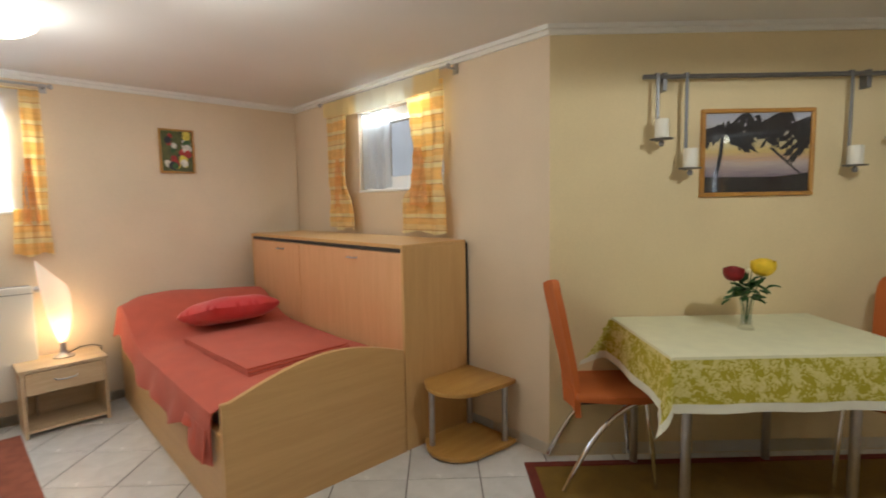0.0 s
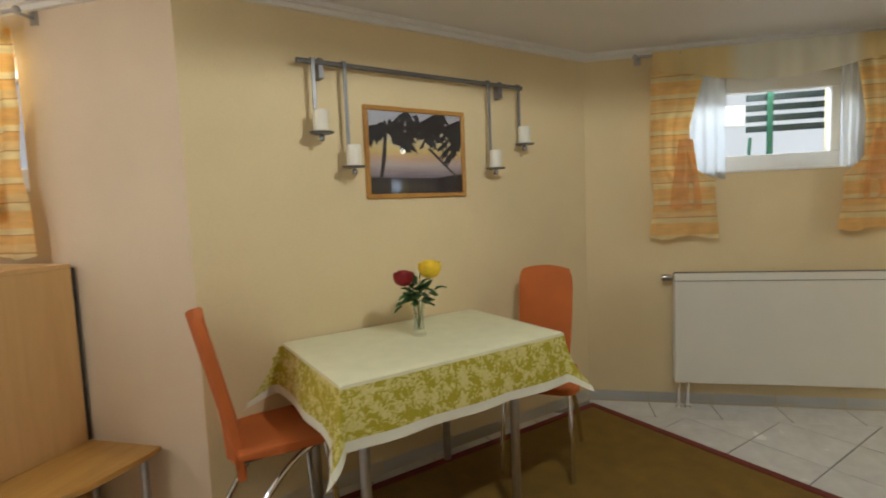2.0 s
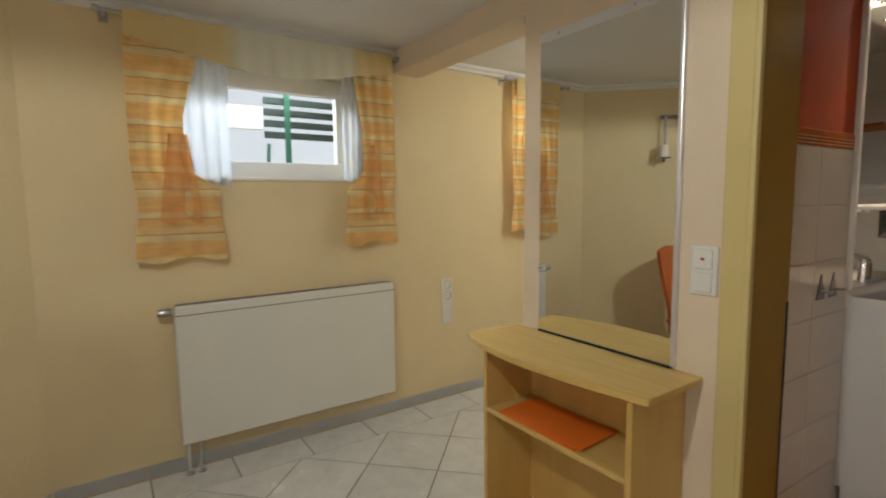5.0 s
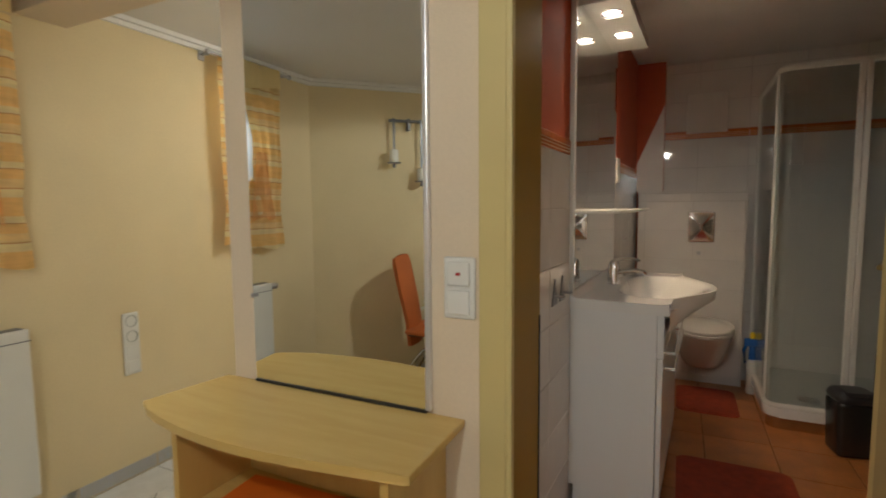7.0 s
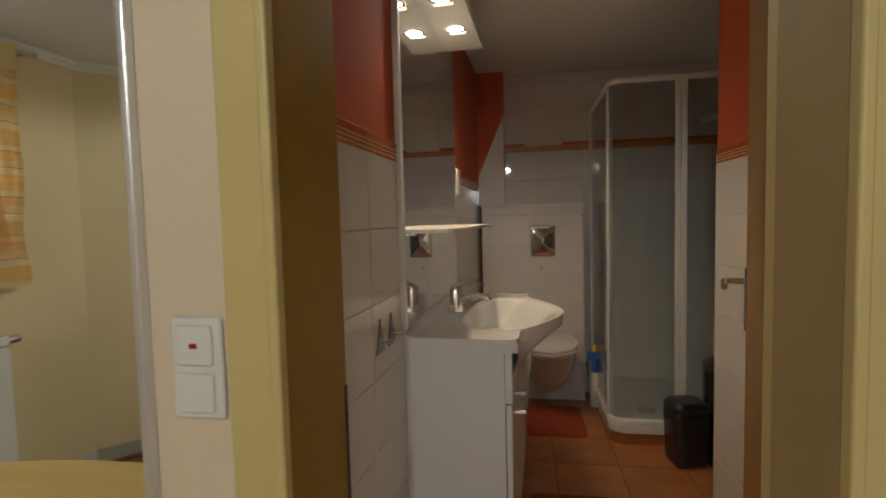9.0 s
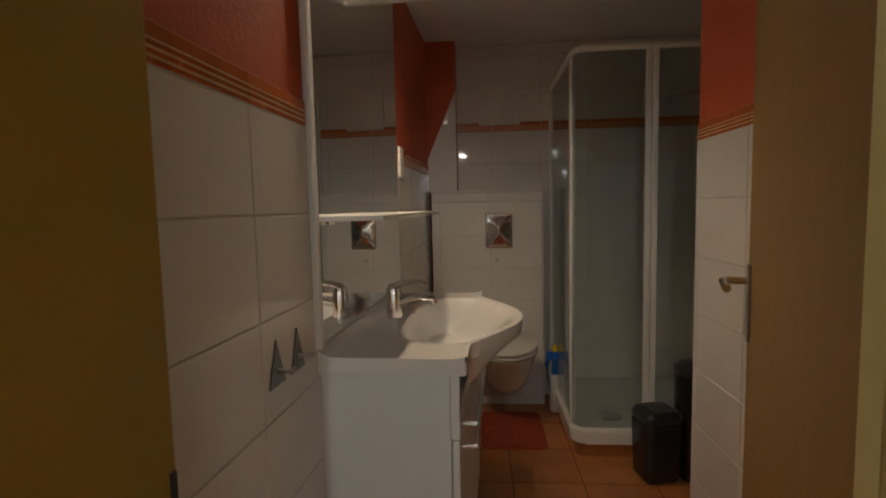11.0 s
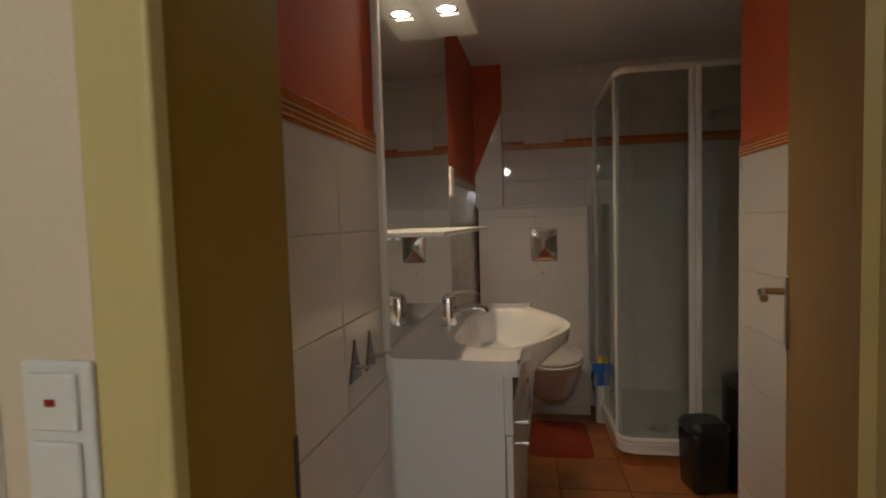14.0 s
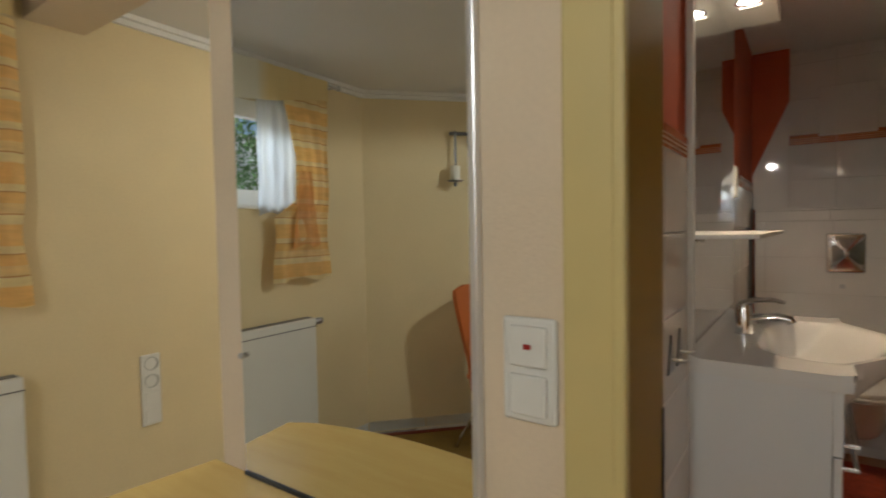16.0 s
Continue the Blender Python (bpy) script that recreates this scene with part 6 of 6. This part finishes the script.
part("plinth", prism([(SX + 0.02, 3.066), (SX + 0.02, SY + SR)] + arc(SX + SR, SY + SR, SR - 0.02, 180, 270, 6) + [(3.99, SY + 0.02), (3.99, 3.066)], 0, 0.075), M["bath_floor"], shw, "terracotta tiled plinth")
run = [(SX + 0.02, 3.06), (SX + 0.02, SY + SR)] + arc(SX + SR, SY + SR, SR - 0.02, 180, 270, 8)[1:] + [(3.985, SY + 0.02)]
for z, n in ((0.14, "bottom_rail"), (ST, "top_rail")):
    part(n, tube([(x, y, z) for x, y in run], 0.017, 8), M["plastic"], shw, "white rail")
for x, y, r in ((SX + 0.02, SY + SR + 0.02, 0.014), (SX + 0.02, 3.05, 0.014), (3.335, SY + 0.02, 0.013), (3.365, SY + 0.012, 0.013)):
    part("upright", box(x - r, x + r, y - r, y + r, 0.14, ST, 0.004), M["plastic"], shw, "white upright")
for a, c in (((SX + 0.02, 3.05), (SX + 0.02, SY + SR)), ((SX + SR, SY + 0.02), (3.335, SY + 0.02)), ((3.365, SY + 0.012), (3.985, SY + 0.02))):
    d = Vector(c) - Vector(a)
    g = part("glass_panel", box(0, d.length, -0.003, 0.003, 0.15, ST - 0.01), M["shower_glass"], shw, "clear glass")
    g.matrix_world = pose(*a, 0, 0, 0, math.degrees(math.atan2(d.y, d.x)))
    g.visible_shadow = False
cg = grid(8, 2, lambda u, v: (*[(SX + SR + (SR - 0.02) * math.cos(radians(180 + 90 * u))), (SY + SR + (SR - 0.02) * math.sin(radians(180 + 90 * u)))], 0.15 + (ST - 0.16) * v), 0.004)
part("curved_glass", cg, M["shower_glass"], shw, "", True).visible_shadow = False
hs = thing("shower_set", (3.98, 2.75, 0), "chrome shower head on a wall rail", "shower head")
part("rail", tube([(-0.03, 0, 1.1), (-0.03, 0, 1.95)], 0.01, 8), M["chrome"], hs)
part("hose", tube([(-0.05, 0, 1.85), (-0.12, -0.05, 1.5), (-0.1, -0.05, 1.15), (-0.02, 0, 1.05)], 0.007, 8), M["chrome"], hs)
part("head", tube([(-0.03, 0, 1.88), (-0.2, 0, 1.95), (-0.38, 0, 1.9)], [0.012, 0.014, 0.03], 10), M["chrome"], hs)
part("mixer", tube([(-0.02, -0.09, 1.08), (-0.05, -0.09, 1.08), (-0.05, 0.09, 1.08), (-0.02, 0.09, 1.08)], 0.02, 10), M["chrome"], hs)


def waste_bin(at, rz, w, d, h, label, name="pedal_bin"):
    o = thing(name, at, label, "bin", rz=rz)
    b = box(-w / 2, w / 2, -d / 2, d / 2, 0, h * 0.86, 0.03, 4)
    for v in b.verts:
        if v.co.z < h * 0.3:
            v.co.x *= 0.92
            v.co.y *= 0.92
    part("bucket", b, M["bin"], o, "dark metallic bucket", True)
    part("lid", box(-w / 2 - 0.004, w / 2 + 0.004, -d / 2 - 0.004, d / 2 + 0.004, h * 0.78, h, 0.045, 5), M["bin_lid"], o, "black swing lid", True)
    part("flap", box(-w / 2 + 0.03, w / 2 - 0.03, -d / 2 - 0.008, d / 2 - 0.06, h * 0.96, h + 0.004, 0.006), M["bin_lid"], o)


waste_bin((3.325, 2.03, 0.003), 12, 0.185, 0.165, 0.35, "small dark swing-lid waste bin on the terracotta tiles")
tbin = thing("tall_bin", (3.515, 2.06, 0.003), "tall dark cylindrical bin by the partition", "bin")
part("bucket", lathe([(0, 0), (0.085, 0), (0.09, 0.02), (0.095, 0.5), (0, 0.5)], 24), M["bin"], tbin, "", True)
part("lid", lathe([(0.098, 0.501), (0.1, 0.53), (0.06, 0.56), (0, 0.57)], 24), M["bin_lid"], tbin, "", True)
cl = thing("cleaner_bottle", (2.965, 2.80, 0.003), "white and blue spray cleaner bottle on the floor", "bottle")
part("bottle_body", lathe([(0, 0), (0.028, 0), (0.031, 0.01), (0.03, 0.2), (0.016, 0.27), (0.013, 0.3), (0, 0.3)], 18), M["plastic"], cl, "white plastic", True)
part("collar", lathe([(0.02, 0.235), (0.022, 0.24), (0.019, 0.33), (0, 0.33)], 16), M["blue"], cl, "", True)
part("spray_head", prism([(-0.05, -0.012), (0.022, -0.014), (0.03, 0.0), (0.022, 0.014), (-0.05, 0.012)], 0.33, 0.385, 0.009, 3), M["blue"], cl, "blue plastic spray head", True)
part("trigger", tube([(-0.03, 0, 0.35), (-0.05, 0, 0.30), (-0.04, 0, 0.21)], [0.011, 0.010, 0.008], 8), M["blue"], cl, "blue trigger", True)
part("nozzle", lathe([(0, 0), (0.016, 0.002), (0.017, 0.03), (0.01, 0.045), (0, 0.046)], 14), M["yellow_cap"], cl, "yellow cap", True).location = (0, 0, 0.383)
def bath_mat(at, w, d, label):
    """A tufted mat with rounded corners and a flat bound edge."""
    m_ = thing("bath_mat", at, label, "mat", "bath mats")
    c = 0.05
    ring = lambda k: [p for x, y, a in ((w / 2 - c, d / 2 - c, 0), (c - w / 2, d / 2 - c, 90), (c - w / 2, c - d / 2, 180), (w / 2 - c, c - d / 2, 270)) for p in arc(x, y, c - k, a, a + 90, 6)]
    part("binding", prism(ring(0.0), 0.0, 0.009, 0.003), M["mat_red"], m_)
    part("woven_surface", grid(24, 30, lambda u, v: ((u - 0.5) * (w - 0.05), (v - 0.5) * (d - 0.05), 0.013 + 0.004 * noise.noise((u * 17, v * 17, 2))), 0.006), M["mat_red"], m_)


bath_mat((2.68, 2.52, 0.003), 0.36, 0.48, "dark red bath mat before the toilet")
bath_mat((2.76, 1.22, 0.003), 0.50, 0.84, "dark red bath mat before the washbasin")

# ---------------------------------------------------------------- laid pieces: tiles
floor_ob, alcove_ob, bath_ob = bpy.data.objects["floor"], bpy.data.objects["floor_alcove"], bpy.data.objects["floor_bath"]
P = 0.375
U0, V0 = -1.098, 4.44
XB = 0.25


def clip_low(poly, k):
    out = []
    for i, p in enumerate(poly):
        q = poly[(i + 1) % len(poly)]
        if p[0] >= k:
            out.append(p)
        if (p[0] - k) * (q[0] - k) < 0:
            t = (k - p[0]) / (q[0] - p[0])
            out.append((k, p[1] + (q[1] - p[1]) * t))
    return out


half = P / 2 - 0.0035
whole = mesh_of("tile", prism([(-half, -half), (half, -half), (half, half), (-half, half)], -0.008, 0.0, 0.0015, 1), M["tile"])


def room_has(x, y):
    if y > 0.0 and x < 2.0:
        return y < 3.3
    if x > EAST + 0.15 or y < FAR - 0.15 or y > 0.23:
        return False
    return (x + y) - (BUMP[0] + BUMP[1]) > -0.35 if x < 1.75 and y > -3.9 else x > 1.4


for i in range(-20, 30):
    for j in range(-20, 30):
        u, v = U0 + (i + 0.5) * P, V0 + (j + 0.5) * P
        x, y = (u + v) * S45, (u - v) * S45
        if not room_has(x, y) or x < XB - 0.265:
            continue
        parent = floor_ob if y < 0 or x > 2.0 else alcove_ob
        if x > 2.0 and y > -0.2652:
            r2 = half * math.sqrt(2)
            poly = [(b_, -a_) for a_, b_ in clip_low([(-y - r2, x), (-y, x + r2), (-y + r2, x), (-y, x - r2)], 0.012)]
            if len(poly) > 2:
                o = new("tile", mesh_of("tile", prism(poly, FZ - 0.008, FZ), M["tile"]))
                o.parent = floor_ob
        elif x > EAST - 0.21:
            r2 = half * math.sqrt(2)
            poly = [(-a_, -b_) for a_, b_ in clip_low([(-x - r2, -y), (-x, -y - r2), (-x + r2, -y), (-x, -y + r2)], -EAST - 0.03)]
            if len(poly) > 2:
                o = new("tile", mesh_of("tile", prism(poly, FZ - 0.008, FZ), M["tile"]))
                o.parent = floor_ob
        elif x - 0.2652 >= XB:
            o = new("tile", whole)
            o.parent = parent
            o.matrix_world = pose(x, y, FZ, 0, 0, 45)
        else:
            r2 = half * math.sqrt(2)
            poly = clip_low([(x + r2, y), (x, y + r2), (x - r2, y), (x, y - r2)], XB)
            if len(poly) > 2:
                o = new("tile", mesh_of("tile", prism(poly, FZ - 0.008, FZ), M["tile"]))
                o.parent = parent
strip_me = mesh_of("border_tile", box(0.012, XB - 0.006, 0.0035, 0.3815, -0.008, 0.0, 0.0015, 1), M["tile"])
for k in range(13):
    y = -1.82 + 0.385 * k
    o = new("border_tile", strip_me)
    o.parent = floor_ob if y < 0 else alcove_ob
    o.matrix_world = pose(0, y, FZ)

bf = mesh_of("tile", box(-0.161, 0.161, -0.161, 0.161, -0.006, 0.003, 0.0015, 1), M["bath_floor"])
for i in range(6):
    for j in range(10):
        if i > 3 and j < 5:
            continue
        o = new("tile", bf)
        o.parent = bath_ob
        o.matrix_world = pose(2.15 + 0.33 * i, 0.15 + 0.33 * j, 0)

TW, TH, TT = 0.325, 0.2125, 0.007


def tile_wall(parent, origin, rz, w, rows_top, z_low, x_first, band=True, above=0):
    """Wall tiles in local x/z on a wall face whose room side is local -y; rows count down from rows_top."""
    base = Matrix.Translation(origin) @ pose(0, 0, 0, 0, 0, rz)
    edges, x = [0.0], x_first
    while x < w - 0.01:
        if x > 0.01:
            edges.append(x)
        x += TW
    edges.append(w)
    zs, z = [], rows_top
    while z > z_low + 0.01:
        zs.append((max(z - TH, z_low), z))
        z -= TH
    z = rows_top + 0.062
    for _ in range(above):
        zs.append((z, min(z + TH, BCEIL)))
        z += TH
    cache = {}
    ztop = zs[-1][1] if above else rows_top + (0.061 if band else 0.0)
    grout = part("grout_bed", box(0, w, -0.004, -0.0005, z_low, ztop), M["grout_bath"], parent)
    grout.matrix_world = base
    for a, c in zip(edges, edges[1:]):
        for z0, z1 in zs:
            key = (round(c - a, 3), round(z1 - z0, 3))
            if key not in cache:
                cache[key] = mesh_of("tile", box(0.0015, key[0] - 0.0015, -TT, 0.0, 0.0015, key[1] - 0.0015, 0.0015, 1), M["bath_tile"])
            o = new("tile", cache[key])
            o.parent = parent
            o.matrix_world = base @ Matrix.Translation((a, 0, z0))
        if band:
            key = ("band", round(c - a, 3))
            if key not in cache:
                L = key[1] - 0.0015
                b = box(0.0015, L, -TT, 0, 0.002, 0.06, 0.0015, 1)
                for lo, hi in ((0.010, 0.014), (0.022, 0.026), (0.034, 0.037)):
                    box(0.0015, L, -TT - 0.0015, -TT + 0.001, lo, hi, bm=b)
                me = mesh_of("border_tile", b, [M["band"], M["band_light"]])
                for p in me.polygons:
                    if p.center.y < -TT - 0.0001 or (len(p.vertices) == 4 and p.center.y < -TT + 0.0005 and p.area < 0.0005 * L):
                        p.material_index = 1
                cache[key] = me
            o = new("border_tile", cache[key])
            o.parent = parent
            o.matrix_world = base @ Matrix.Translation((a, 0, rows_top))


left_ob, right_ob = bpy.data.objects["wall_bath_left"], bpy.data.objects["wall_bath_right"]
back_ob, shower_ob = bpy.data.objects["wall_bath_back"], bpy.data.objects["wall_shower"]
tile_wall(left_ob, LBM @ Vector((2.0705, 0.25, 0)), 87.4, 2.72, 1.512, 0.003, 0.055)
tile_wall(right_ob, (3.32, 1.62, 0), -90, 1.39, 1.53, 0.003, 0.03)
tile_wall(right_ob, (4.0, 1.62, 0), 180, 0.672, 1.53, 0.003, 0.03)
tile_wall(back_ob, (2.366, 3.08, 0), 0, 1.63, 1.80, 0.003, 0.23, True, 3)
tile_wall(shower_ob, (4.0, 3.07, 0), -90, 1.44, 1.80, 0.003, 0.2, True, 3)
tile_wall(cis, (2.2, 2.91, 0), 0, 0.715, 1.335, 0.003, 0.05, False, 0)
capme = mesh_of("tile", box(0.0015, 0.3555, -TT, 0, 0.0015, 0.058, 0.0015, 1), M["bath_tile"])
for i in range(2):
    o = new("tile", capme)
    o.parent = cis
    o.matrix_world = pose(2.2 + 0.3575 * i, 2.91, 1.336)
